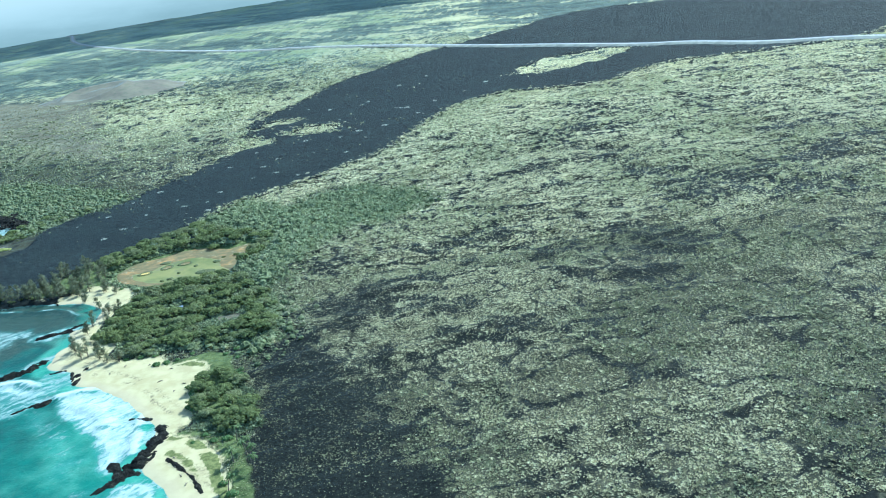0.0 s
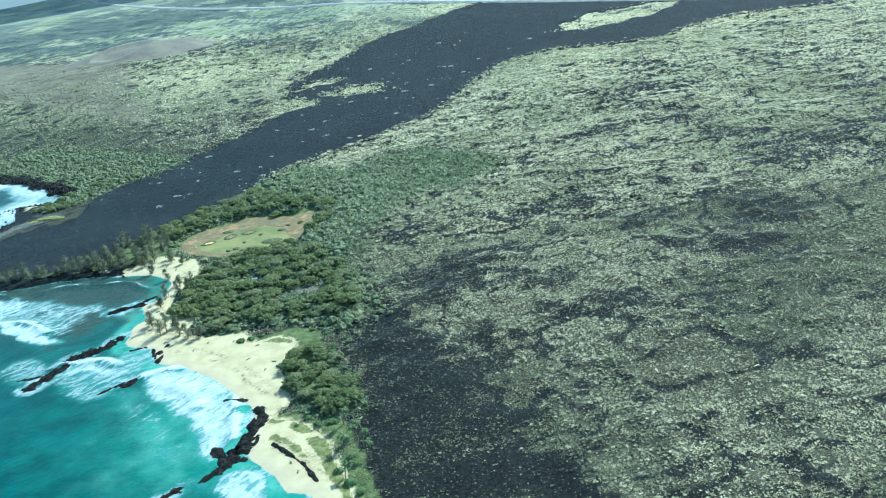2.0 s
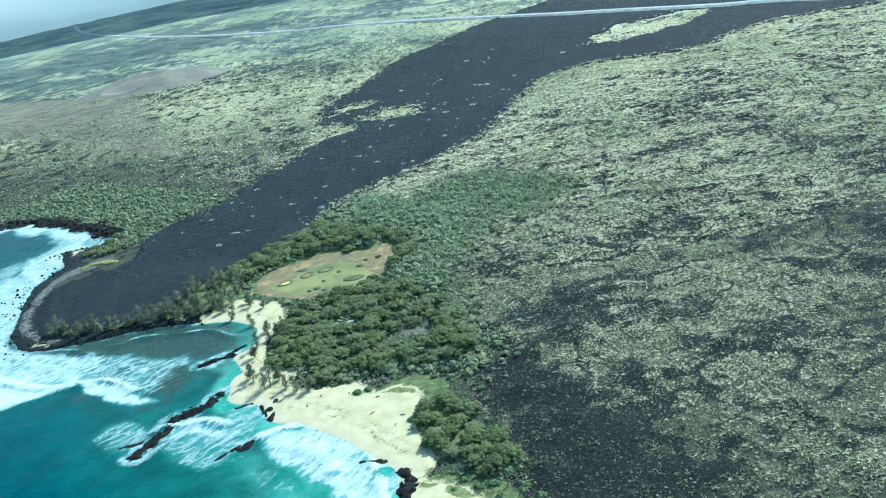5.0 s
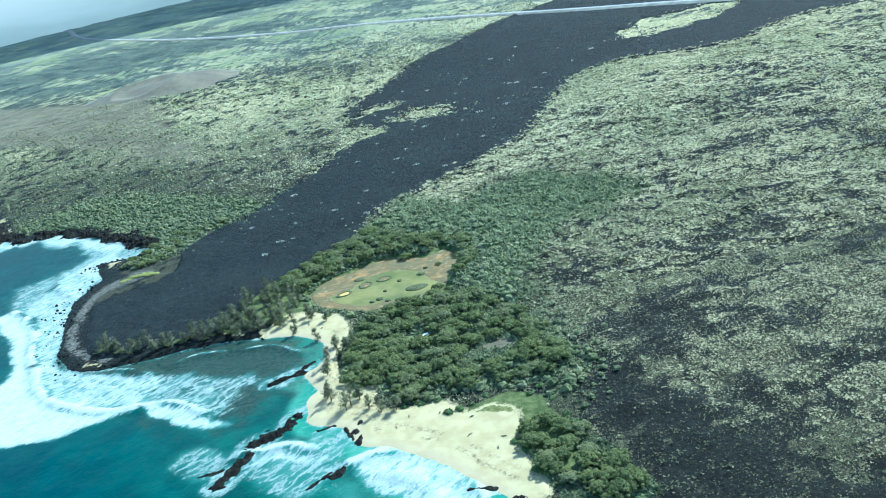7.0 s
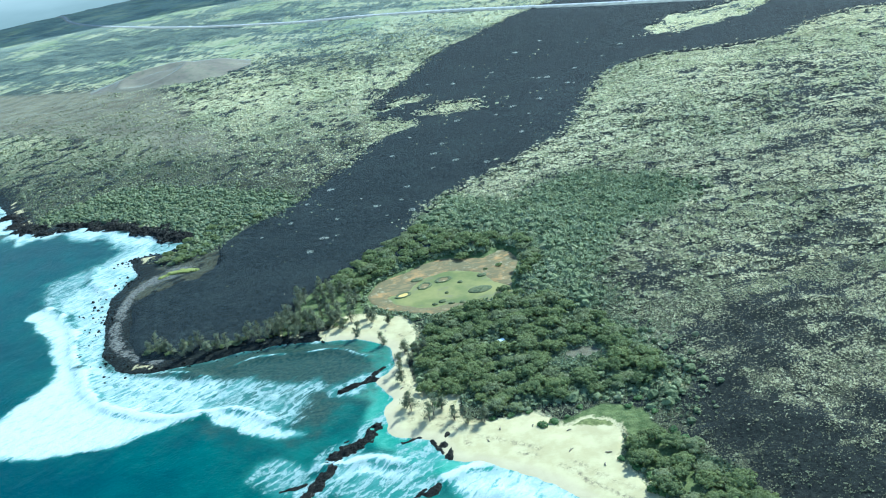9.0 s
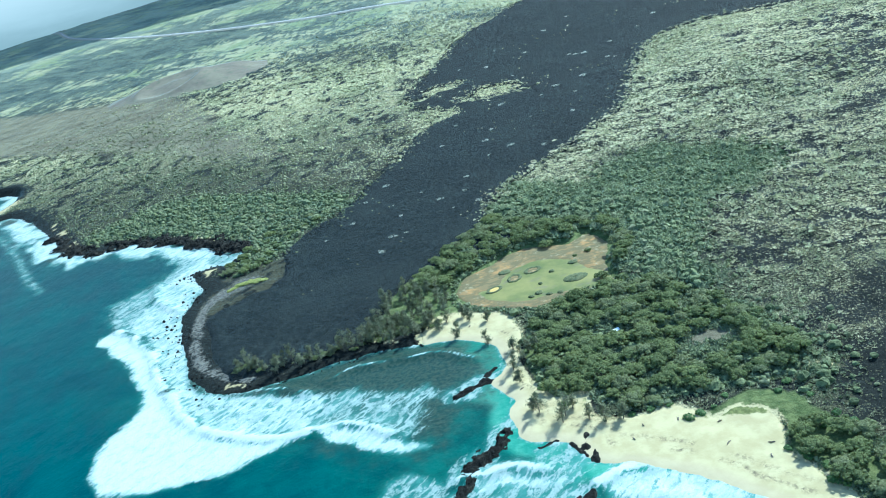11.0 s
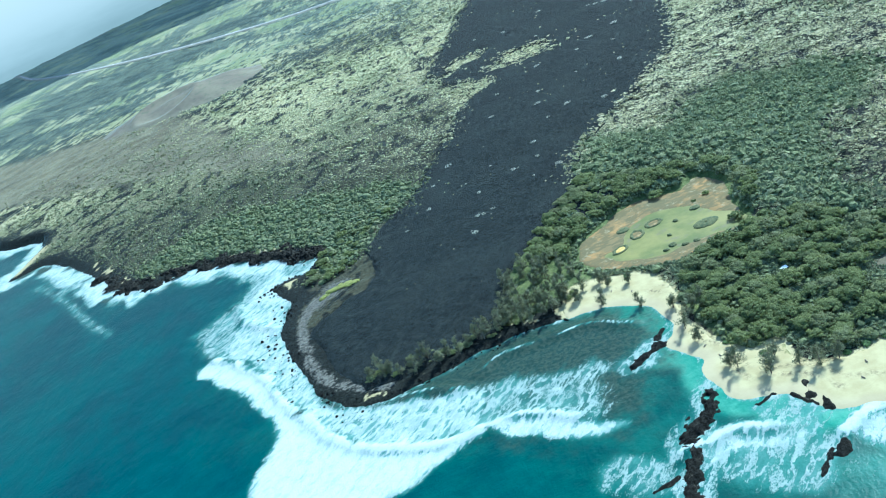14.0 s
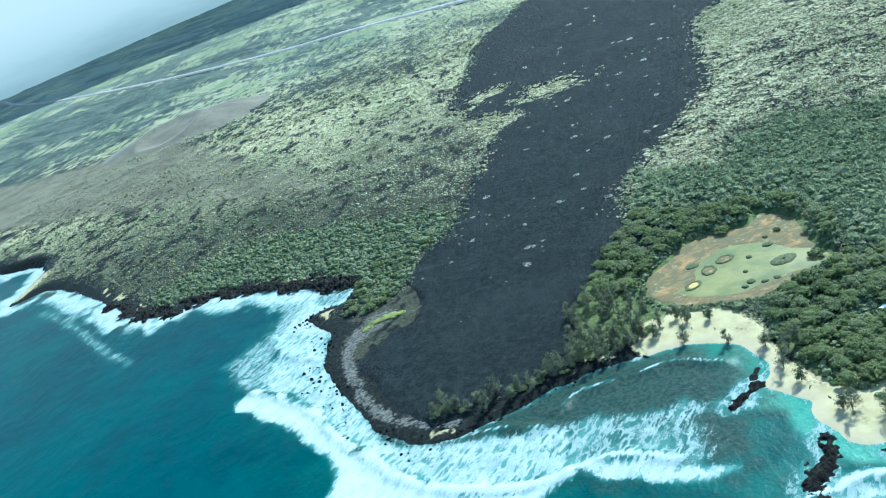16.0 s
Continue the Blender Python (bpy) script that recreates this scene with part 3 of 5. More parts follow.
# the young flow, a raised rough sheet on the ground
fxs = lines((-440, 130, 2.5, 1.0), (130, 900, 4, 1.05))
fys = lines((540, 1000, 2.5, 1.0), (1000, 1900, 3.5, 1.02))
FX, FY = np.meshgrid(fxs, fys)
fb = np.minimum(bare(FX, FY), shore_of(FX, FY) - np.where(FX < -378, 17.0, 9.0))
crust = 0.9 * (cloud(FX, FY, 4.2, 121, 2) - 0.5) + 0.3 * (cloud(FX, FY, 60, 125, 3) - 0.5)
FZ = height(FX, FY) + np.clip(0.5 * (fb + 1.5), -1.5, 1.6) + crust * step(fb, -1, 8) * 0.7
lava_flow = tagged(sheet("lava_flow", fxs, fys, FZ, fb > -1.5, FLOW_M), "black rough young lava flow running down to the sea", "lava flow", kind="structure")
lava_flow.data.polygons.foreach_set("use_smooth", [False] * len(lava_flow.data.polygons))

# beach
bxs, bys = lines((-275, -75, 1.6, 1.0)), lines((245, 585, 1.6, 1.0))
BX, BY = np.meshgrid(bxs, bys)
bs, bd = shore_of(BX, BY), sand.depth(BX, BY)
BZ = height(BX, BY, bs) + 0.22 + 0.25 * (cloud(BX, BY, 9, 131, 3) - 0.5) * step(bs, 4, 14)
BZ = BZ - 1.2 * step(-bd, 0.0, 2.5)
weeds = np.maximum(step(grassy.depth(BX, BY), -5, 3), step(dune_green.depth(BX, BY), -4, 2))
for track in ([(-141, 334), (-135, 340), (-133, 342), (-124, 331), (-116, 318), (-110, 303), (-103, 290)], [(-125, 332), (-114, 332), (-106, 326)], [(-133, 342), (-128, 347), (-122, 351)], [(-137, 344), (-131, 337), (-126, 333)],
              [(-142, 397), (-134, 388), (-131, 378), (-134, 368)]):
    weeds = weeds - 1.2 * np.exp(-(away(BX, BY, curved(track, False), False)[0] / 1.8) ** 2)
weeds = np.clip(np.maximum(weeds, 0.5 * step(-bd, -3, 1)), 0, 1)
tide = bs + 2.2 * (cloud(BX, BY, 14, 133, 2) - 0.5)
wrack = np.maximum(np.exp(-((tide - 9.5) / 0.9) ** 2), 0.8 * np.exp(-((tide - 14.5) / 1.0) ** 2)) * step(cloud(BX, BY, 11, 135, 2), 0.35, 0.6)
beach = tagged(sheet("beach", bxs, bys, BZ, (bd > -2) & (bs > -3), SAND_M, {"wet": step(7 - bs, 0, 6) * 0.6, "green": weeds, "wrack": wrack}),
               "pale coral sand beach with a wet lower edge", "beach", kind="structure")

# sea
sxs = lines((-500, -95, 1.8, 1.0), (-503, -640, -3, 1.0), (-95, 700, 8, 1.08), (-642, -1000, -5, 1.0), (-1000, -5600, -20, 1.1))
sys_ = lines((270, 780, 1.8, 1.0), (780, 900, 2.6, 1.0), (900, 1260, 5, 1.0), (1260, 5000, 20, 1.1), (268, -900, -6, 1.08))
SX, SY = np.meshgrid(sxs, sys_)
ss = shore_of(SX, SY)

# patches of white water: outline, waver, noise seed, soft edge in metres, amount
SURF = [([(-472, 672), (-452, 650), (-435, 619), (-424, 583), (-410, 553), (-398, 530), (-377, 507), (-352, 492), (-332, 488), (-343, 483), (-370, 473), (-401, 474), (-424, 478), (-440, 505), (-438, 531),
          (-428, 548), (-428, 565), (-438, 586), (-449, 614), (-466, 641), (-482, 664)], 3.5, 141, (-5, 4), 1.12),
        ([(-457, 746), (-436, 748), (-420, 715), (-421, 680), (-408, 610), (-397, 568), (-376, 550), (-343, 534), (-318, 522), (-331, 490), (-355, 497), (-378, 510), (-398, 533), (-410, 556), (-425, 586), (-436, 623),
          (-453, 655), (-469, 680), (-461, 712)], 4, 142, (-3, 7), 0.83),
        ([(-480, 676), (-493, 728), (-470, 748), (-447, 776), (-420, 776), (-398, 772), (-410, 735), (-440, 730), (-450, 708), (-455, 669)], 8, 143, (-9, 12), 0.6),
        ([(-329, 493), (-318, 492), (-303, 484), (-287, 469), (-273, 456), (-289, 457), (-306, 468), (-322, 480)], 3, 144, (-3, 4), 0.98),
        ([(-366, 542), (-343, 531), (-309, 522), (-258, 497), (-270, 486), (-282, 466), (-310, 480), (-329, 490), (-355, 505)], 9, 145, (-7, 10), 0.6),
        ([(-210, 404), (-195, 408), (-178, 403), (-163, 382), (-152, 354), (-152, 332), (-161, 322), (-168, 336), (-178, 357), (-191, 369), (-204, 380)], 4, 146, (-4, 6), 0.93),
        ([(-226, 396), (-205, 385), (-190, 365), (-176, 345), (-164, 322), (-176, 318), (-196, 340), (-218, 372)], 8, 147, (-8, 12), 0.42),
        ([(-296, 423), (-293, 441), (-280, 443), (-265, 424), (-247, 431), (-217, 434), (-208, 420), (-222, 392), (-235, 384), (-255, 402), (-278, 406)], 7, 148, (-4, 6), 0.56),
        ([(-262, 424), (-244, 424), (-226, 416), (-214, 424), (-222, 404), (-240, 410), (-256, 414)], 4, 149, (-2, 5), 0.88),
        ([(-130, 300), (-138, 316), (-152, 312), (-150, 296), (-136, 284)], 3, 150, (-3, 4), 0.85),
        ([(-455, 740), (-425, 752), (-404, 772), (-420, 792), (-462, 832), (-500, 852), (-525, 848), (-480, 818), (-455, 782)], 7, 151, (-6, 6), 0.62)]
BREAKS = ([(-471, 674), (-452, 650), (-435, 619), (-424, 586), (-410, 557), (-398, 533), (-377, 510), (-352, 494), (-332, 489)],
          [(-212, 406), (-195, 410), (-178, 404), (-164, 384), (-154, 358), (-152, 340)],
          [(-262, 426), (-244, 428), (-228, 420)],
          [(-322, 536), (-306, 542), (-281, 540), (-262, 536), (-246, 522)],
          [(-460, 748), (-453, 715), (-429, 678), (-413, 650)],
          [(-331, 492), (-318, 492), (-303, 485), (-290, 473)],
          [(-198, 392), (-184, 383), (-174, 366)],
          [(-372, 547), (-352, 541), (-330, 528)])
CREST = [away(SX + 4 * (cloud(SX, SY, 14, 157, 2) - 0.5), SY + 4 * (cloud(SX, SY, 14, 159, 2) - 0.5), curved(line, False), False)[0] for line in BREAKS]
foam = np.zeros(SX.shape)
for points, waver, seed, (lo, hi), amount in SURF:
    foam = np.maximum(foam, amount * step(Area(points, waver, 13, seed).depth(SX, SY), lo, hi))
for off, wide in zip(CREST, (4.5, 4.0, 3.5, 1.8, 1.6, 3.0, 1.8, 1.8)):
    foam = np.maximum(foam, 1.12 * step(wide - off, 0.0, 2.2) * step(cloud(SX, SY, 9, 165, 2), 0.2, 0.4))
rocky = step(-sand.depth(SX, SY), 4, 20)
fringe = step(ss, -16 - 46 * cloud(SX, SY * 0.6, 13, 163, 3), -1) * step(SY, 700, 750) * 1.5 + step(ss, -7, 0) * 0.5
foam = np.maximum(foam, np.minimum(fringe, 0.92) * step(cloud(SX, SY, 22, 153, 3), 0.15, 0.45))
foam = np.maximum(foam, 0.75 * step(ss, -5.5, -0.5) * (1 - rocky))
foam = np.maximum(foam, 0.5 * np.exp(-(away(SX, SY, curved([(-690, 1010), (-640, 930), (-600, 850), (-570, 800)], False), False)[0] / 7) ** 2))
shallow = 0.5 * hump(SX, SY, -180, 335, 60) + 0.85 * step(ss, -19, 0) * (1 - rocky) + 0.25 * step(ss, -130, -10) + 0.7 * hump(SX, SY, -240, 534, 12) + 0.35 * hump(SX, SY, -240, 500, 14) + 0.14 * hump(SX, SY, -300, 430, 90) + 0.10 * hump(SX, SY, -300, 515, 55)
shallow = shallow + 0.16 * step(foam, 0.1, 0.6) - 0.12 * step(SY, 600, 900)
for ax, ay, bx, by, w, t in OUTCROPS[:21]:
    off = away(SX, SY, np.array([(ax, ay), (bx, by)], float), False)[0]
    foam = np.maximum(foam, 0.66 * step(w + 7 - off, 0, 6) * step(cloud(SX, SY, 10, 155, 3), 0.3, 0.6))
reef = np.clip(1.5 * step(ss, -22, -12) * rocky * (SY < 600) + 0.3 * step(ss, -75, -15) * rocky + 0.7 * step(ss, -24, -10) * rocky + 1.2 * hump(SX, SY, -285, 520, 42), 0, 1.15) * (1 - step(hump(SX, SY, -185, 340, 60), 0.2, 0.6))
SZ = 0.35 * (cloud(SX, SY, 26, 161, 3) - 0.5)
for off in CREST:
    SZ = SZ + 1.3 * np.exp(-(off / 4) ** 2)
SZ = SZ * step(-ss, -2, 10)
sea = tagged(sheet("sea", sxs, sys_, SZ, ss < 12, SEA_M, {"foam": foam, "shallow": np.clip(shallow, 0, 1.2), "reef": reef}),
             "turquoise to deep blue sea with white surf", "sea", kind="structure")


# ---- small makers ----
def part(name, mesh, parent, label=""):
    ob = new(name, mesh)
    ob.parent = parent
    return tagged(ob, label)


def thing(name, x, y, z, label, category, group="", turn=0.0, size=1.0):
    ob = new(name)
    ob.empty_display_size = 0.5
    ob.matrix_basis = Matrix.Translation((x, y, z)) @ Matrix.Rotation(turn, 4, 'Z') @ Matrix.Scale(size, 4)
    return tagged(ob, label, category, group)


def z_at(x, y):
    return float(height(np.array([float(x)]), np.array([float(y)]))[0])


def tube(path, radii, sides=6):
    """Verts and faces of a tapered tube along a path."""
    verts, faces, sizes = [], [], []
    path = [Vector(p) for p in path]
    for k, (p, r) in enumerate(zip(path, radii)):
        way = (path[min(k + 1, len(path) - 1)] - path[max(k - 1, 0)]).normalized()
        side = way.cross(Vector((0.31, 0.95, 0.1))).normalized()
        up = side.cross(way)
        for j in range(sides):
            a = 2 * math.pi * j / sides
            verts.append(p + (side * math.cos(a) + up * math.sin(a)) * r)
    for k in range(len(path) - 1):
        for j in range(sides):
            faces += [k * sides + j, k * sides + (j + 1) % sides, (k + 1) * sides + (j + 1) % sides, (k + 1) * sides + j]
            sizes.append(4)
    faces += list(range((len(path) - 1) * sides, len(path) * sides))
    sizes.append(sides)
    return [tuple(v) for v in verts], faces, sizes


def joined(pieces):
    verts, faces, sizes = [], [], []
    for v, f, s in pieces:
        faces += [i + len(verts) for i in f]
        verts += list(v)
        sizes += list(s)
    return verts, faces, sizes


def leaves(places, outs, wide, long, rng, droop=0.0, turn=0.9):
    """Bent leaf sprays, one at each place, that face outward with some disorder."""
    verts, faces, sizes = [], [], []
    for p, o in zip(places, outs):
        n = Vector(o) + Vector(rng.normal(0, turn * 0.5, 3)) + Vector((0, 0, 0.35))
        n.normalize()
        a = n.cross(Vector(rng.normal(0, 1, 3))).normalized()
        b = n.cross(a)
        if droop:
            b = (b * (1 - droop) + Vector((0, 0, -droop))).normalized()
            a = (b.cross(n)).normalized()
        w, l = wide * rng.uniform(0.7, 1.35), long * rng.uniform(0.7, 1.35)
        p, i = Vector(p), len(verts)
        verts += [tuple(p - a * w + n * 0.15 * w), tuple(p - b * l - n * 0.25 * w), tuple(p + a * w * 0.9 + n * 0.15 * w), tuple(p + b * l - n * 0.3 * w)]
        faces += [i, i + 1, i + 2, i, i + 2, i + 3]
        sizes += [3, 3]
    return verts, faces, sizes


BARK_M = plain_material("grey_bark", (0.10, 0.08, 0.06), (0.19, 0.16, 0.12), 0.8)
TREE_LEAF_M = foliage_material("tree_leaves", (0.105, 0.135, 0.05), (0.315, 0.335, 0.115), 0.55, 0.35)
IRON_LEAF_M = foliage_material("fine_needles", (0.09, 0.10, 0.055), (0.24, 0.24, 0.13), 0.4)
PALM_LEAF_M = foliage_material("palm_fronds", (0.06, 0.10, 0.03), (0.17, 0.20, 0.07), 0.35)
YELLOW_LEAF_M = foliage_material("yellow_green_leaves", (0.24, 0.26, 0.06), (0.45, 0.44, 0.13), 0.3)
PALE_LEAF_M = foliage_material("pale_dry_leaves", (0.36, 0.36, 0.27), (0.66, 0.65, 0.54), 0.2)
BUSH_LEAF_M = foliage_material("bush_leaves", (0.05, 0.10, 0.03), (0.16, 0.22, 0.06), 0.35)


def crown_points(lobes, count, rng, low=-0.35):
    spots, outs = [], []
    areas = np.array([l[3] * l[3] for l in lobes])
    while len(spots) < count:
        cx, cy, cz, r, flat = lobes[rng.choice(len(lobes), p=areas / areas.sum())]
        v = rng.normal(0, 1, 3)
        v /= np.linalg.norm(v)
        if v[2] < low:
            continue
        reach = r * rng.uniform(0.82, 1.06)
        p = (cx + v[0] * reach, cy + v[1] * reach, cz + v[2] * reach * flat)
        if any((p[0] - a) ** 2 + (p[1] - b) ** 2 + ((p[2] - c) / f) ** 2 < (0.75 * q) ** 2 for a, b, c, q, f in lobes):
            continue
        spots.append(p), outs.append((v[0], v[1], v[2] / flat))
    return spots, outs


def broad_tree(seed, radius, tall):
    """Spreading thicket tree: a short forked trunk and a lumpy flat crown."""
    rng = np.random.default_rng(seed)
    lobes = []
    for k in range(rng.integers(36, 44)):
        a, d = rng.uniform(0, 6.283), radius * rng.uniform(0.1, 0.95) ** 0.7
        r = radius * rng.uniform(0.13, 0.25)
        lobes.append((d * math.cos(a), d * math.sin(a), tall * rng.uniform(0.6, 0.8) - 0.2 * d, r, rng.uniform(0.55, 0.75)))
    lobes.append((0, 0, tall * 0.66, radius * 0.5, 0.5))
    pieces = [tube([(0, 0, -0.6), (0.1, 0.05, 0.8), (0.05, -0.1, tall * 0.4)], (0.34, 0.26, 0.18))]
    for cx, cy, cz, r, f in lobes[:6]:
        pieces.append(tube([(0.05, -0.05, tall * 0.25), (cx * 0.5, cy * 0.5, cz * 0.75), (cx, cy, cz)], (0.17, 0.11, 0.05), 5))
    trunk = mesh_of("trunk", *joined(pieces), BARK_M)
    spots, outs = crown_points(lobes, 950, rng)
    crown = mesh_of("crown", *leaves(spots, outs, 0.32, 0.46, rng), TREE_LEAF_M, False)
    return trunk, crown


def needle_tree(seed, tall):
    """Tall thin coastal tree with hanging feathery sprays."""
    rng = np.random.default_rng(seed)
    lean = rng.normal(0, 0.06, 2) * tall
    pieces = [tube([(0, 0, -0.6), (lean[0] * 0.3, lean[1] * 0.3, tall * 0.4), (lean[0], lean[1], tall)], (0.28, 0.2, 0.04))]
    spots, outs = [], []
    for k in range(20):
        t = rng.uniform(0.15, 0.97)
        a, reach = rng.uniform(0, 6.283), tall * 0.3 * (1.15 - t) * rng.uniform(0.6, 1.25) + 0.5
        base = Vector((lean[0] * t, lean[1] * t, tall * t))
        tip = base + Vector((math.cos(a) * reach, math.sin(a) * reach, reach * 0.45))
        pieces.append(tube([tuple(base), tuple(base.lerp(tip, 0.5) + Vector((0, 0, 0.12))), tuple(tip)], (0.07, 0.045, 0.015), 4))
        for j in range(24):
            u = rng.uniform(0.2, 1.1)
            p = base.lerp(tip, u) + Vector(rng.normal(0, 0.45, 3))
            spots.append(tuple(p)), outs.append((math.cos(a), math.sin(a), 0.5))
    trunk = mesh_of("trunk", *joined(pieces), BARK_M)
    crown = mesh_of("crown", *leaves(spots, outs, 0.13, 0.75, rng, droop=0.3), IRON_LEAF_M, False)
    return trunk, crown


def palm_tree(seed, tall):
    rng = np.random.default_rng(seed)
    bend = rng.normal(0, 0.12, 2) * tall
    path = [(bend[0] * t * t, bend[1] * t * t, tall * t - 0.5 * (1 - t)) for t in (0, 0.25, 0.5, 0.75, 1)]
    trunk = mesh_of("trunk", *tube(path, (0.3, 0.22, 0.19, 0.17, 0.15), 7), BARK_M)
    verts, faces, sizes = [], [], []
    for k in range(17):
        a = k * 2.399 + rng.uniform(-0.2, 0.2)
        rise, length = rng.uniform(-0.2, 0.9), rng.uniform(2.2, 3.0)
        side = Vector((-math.sin(a), math.cos(a), 0))
        for j in range(7):
            t = j / 6
            p = Vector(path[-1]) + Vector((math.cos(a), math.sin(a), 0)) * length * t + Vector((0, 0, rise * length * t - 1.5 * t * t * length * 0.6))
            w = 0.42 * math.sin(math.pi * min(1, t * 0.9 + 0.12))
            verts += [tuple(p - side * w - Vector((0, 0, w * 0.5))), tuple(p), tuple(p + side * w - Vector((0, 0, w * 0.5)))]
            if j:
                i = len(verts) - 6
                faces += [i, i + 1, i + 4, i + 3, i + 1, i + 2, i + 5, i + 4]
                sizes += [4, 4]
    return trunk, mesh_of("crown", verts, faces, sizes, PALM_LEAF_M, False)


def bush_mesh(seed, radius, tall, material, count=150, wide=0.3):
    rng = np.random.default_rng(seed)
    lobes = [(radius * rng.uniform(-0.45, 0.45), radius * rng.uniform(-0.45, 0.45), tall * rng.uniform(0.25, 0.5), radius * rng.uniform(0.45, 0.65), tall / radius * 0.55) for k in range(5)]
    spots, outs = crown_points(lobes, count, rng, -0.2)
    stems = [tube([(0, 0, -0.3), (l[0] * 0.6, l[1] * 0.6, l[2] * 0.7), (l[0], l[1], l[2] + 0.3 * tall)], (0.08, 0.05, 0.02), 4) for l in lobes]
    return mesh_of("stems", *joined(stems), BARK_M), mesh_of("foliage", *leaves(spots, outs, wide, wide * 1.4, rng), material, False)


def planted(kind, meshes, names, label, category, group, x, y, turn, size, sink=0.0):
    ob = thing(kind, x, y, z_at(x, y) - sink, label, category, group, turn, size)
    for n, me in zip(names, meshes):
        part(n, me, ob)
    return ob


def strewn(x0, x1, y0, y1, gap, seed):
    """Places over a box, jittered so that no rows show."""
    rng = np.random.default_rng(seed)
    gx, gy = np.meshgrid(np.arange(x0, x1, gap), np.arange(y0, y1, gap))
    gx = gx + np.where((np.arange(gx.shape[0]) % 2)[:, None], gap * 0.5, 0)
    return gx.ravel() + rng.uniform(-0.48, 0.48, gx.size) * gap, gy.ravel() + rng.uniform(-0.48, 0.48, gx.size) * gap, rng


# ---- pond behind the beach ----
def mud_material():
    m, nt, b = shader("pond_mud", 0.9, 0.1)
    col = blend(nt, between(nt, spot(nt, 18, 6, 0.65, (1, 1.6, 1)), 0.42, 0.56), (0.225, 0.145, 0.062), (0.18, 0.135, 0.065))
    col = blend(nt, between(nt, spot(nt, 13, 6, 0.7), 0.52, 0.6), col, (0.30, 0.18, 0.07))
    col = blend(nt, between(nt, crease(nt, spot(nt, 16, 6, 0.65, (1, 1.7, 1))), 0.3, 1.0, 0.0, 0.8), col, (0.115, 0.10, 0.05))
    col = blend(nt, between(nt, spot(nt, 5, 5, 0.7), 0.56, 0.68), col, (0.27, 0.23, 0.135))
    nt.links.new(col, b.inputs["Base Color"])
    relief(nt, b, spot(nt, 2.0, 5), 0.4, 0.2)
    return m


def pond_material():
    m, nt, b = shader("green_pond_water", 0.4, 0.15)
    col = blend(nt, between(nt, spot(nt, 30, 5), 0.4, 0.62), (0.105, 0.115, 0.028), (0.215, 0.19, 0.055))
    col = blend(nt, between(nt, spot(nt, 14, 6, 0.65, (1, 1.8, 1)), 0.55, 0.68, 0.0, 0.7), col, (0.15, 0.125, 0.072))
    nt.links.new(col, b.inputs["Base Color"])
    relief(nt, b, spot(nt, 1.2, 3), 0.08, 0.1)
    return m


pxs, pys = lines((-256, -140, 1.5, 1.0)), lines((548, 654, 1.5, 1.0))
PX, PY = np.meshgrid(pxs, pys)
pd, pw = pond_bed.depth(PX, PY), pond_water.depth(PX, PY)
PZ = 1.35 + 0.5 * (cloud(PX, PY, 14, 171, 3) - 0.5) - 0.45 * step(pw, -3, 3) - 1.2 * step(-pd, 0, 2.5)
pond_mud = tagged(sheet("pond_bed", pxs, pys, PZ, pd > -1.5, mud_material()), "ochre and pink mud flat round a shallow pond", "mud flat", kind="structure")
pond = tagged(sheet("pond", pxs, pys, np.full(PX.shape, 1.18) + 0.02 * cloud(PX, PY, 5, 173, 2), pw > -4, pond_material()),
              "shallow milky green pond water on mud", "pond", kind="structure")
REED_M = plain_material("dark_reeds", (0.05, 0.065, 0.025), (0.11, 0.11, 0.045), 1.2, bump=0.8)
GOLD_M = plain_material("golden_algae", (0.42, 0.27, 0.07), (0.50, 0.36, 0.12), 2.0)


def islet(x, y, a, b, turn, seed, label, ring=False, heart=None):
    """Low reed island with a ragged rim; a ring keeps mud in its middle."""
    ob = thing("reed_islet", x, y, 1.1, label, "reed island", "islands in the pond")
    rng = np.random.default_rng(seed)
    verts, faces, sizes = [], [], []
    n = 30
    radii = (1.0, 0.93, 0.75, 0.55) if ring else (1.0, 0.9, 0.55, 0.12)
    tops = (0.0, 0.5, 0.55, 0.1) if ring else (0.0, 0.55, 0.75, 0.8)
    wob = 0.12 * np.cumsum(rng.normal(0, 1, n)) / 3
    wob = wob - np.linspace(0, wob[-1], n)
    for rr, zz in zip(radii, tops):
        for k in range(n):
            t = 6.2832 * k / n
            f = rr * (1 + wob[k] + rng.normal(0, 0.03))
            u, v = a * f * math.cos(t), b * f * math.sin(t)
            verts.append((u * math.cos(turn) - v * math.sin(turn), u * math.sin(turn) + v * math.cos(turn), zz + rng.normal(0, 0.06)))
    for k in range(3):
        for j in range(n):
            faces += [k * n + j, k * n + (j + 1) % n, (k + 1) * n + (j + 1) % n, (k + 1) * n + j]
            sizes.append(4)
    part("reeds", mesh_of("reeds", verts, faces, sizes, REED_M), ob)
    if ring:
        inner = [(v[0] * 1.05, v[1] * 1.05, 0.22) for v in verts[3 * n:]]
        part("mud_heart", mesh_of("mud_heart", inner, list(range(n)), [n], heart or mud_material()), ob, "pale mud in the middle")


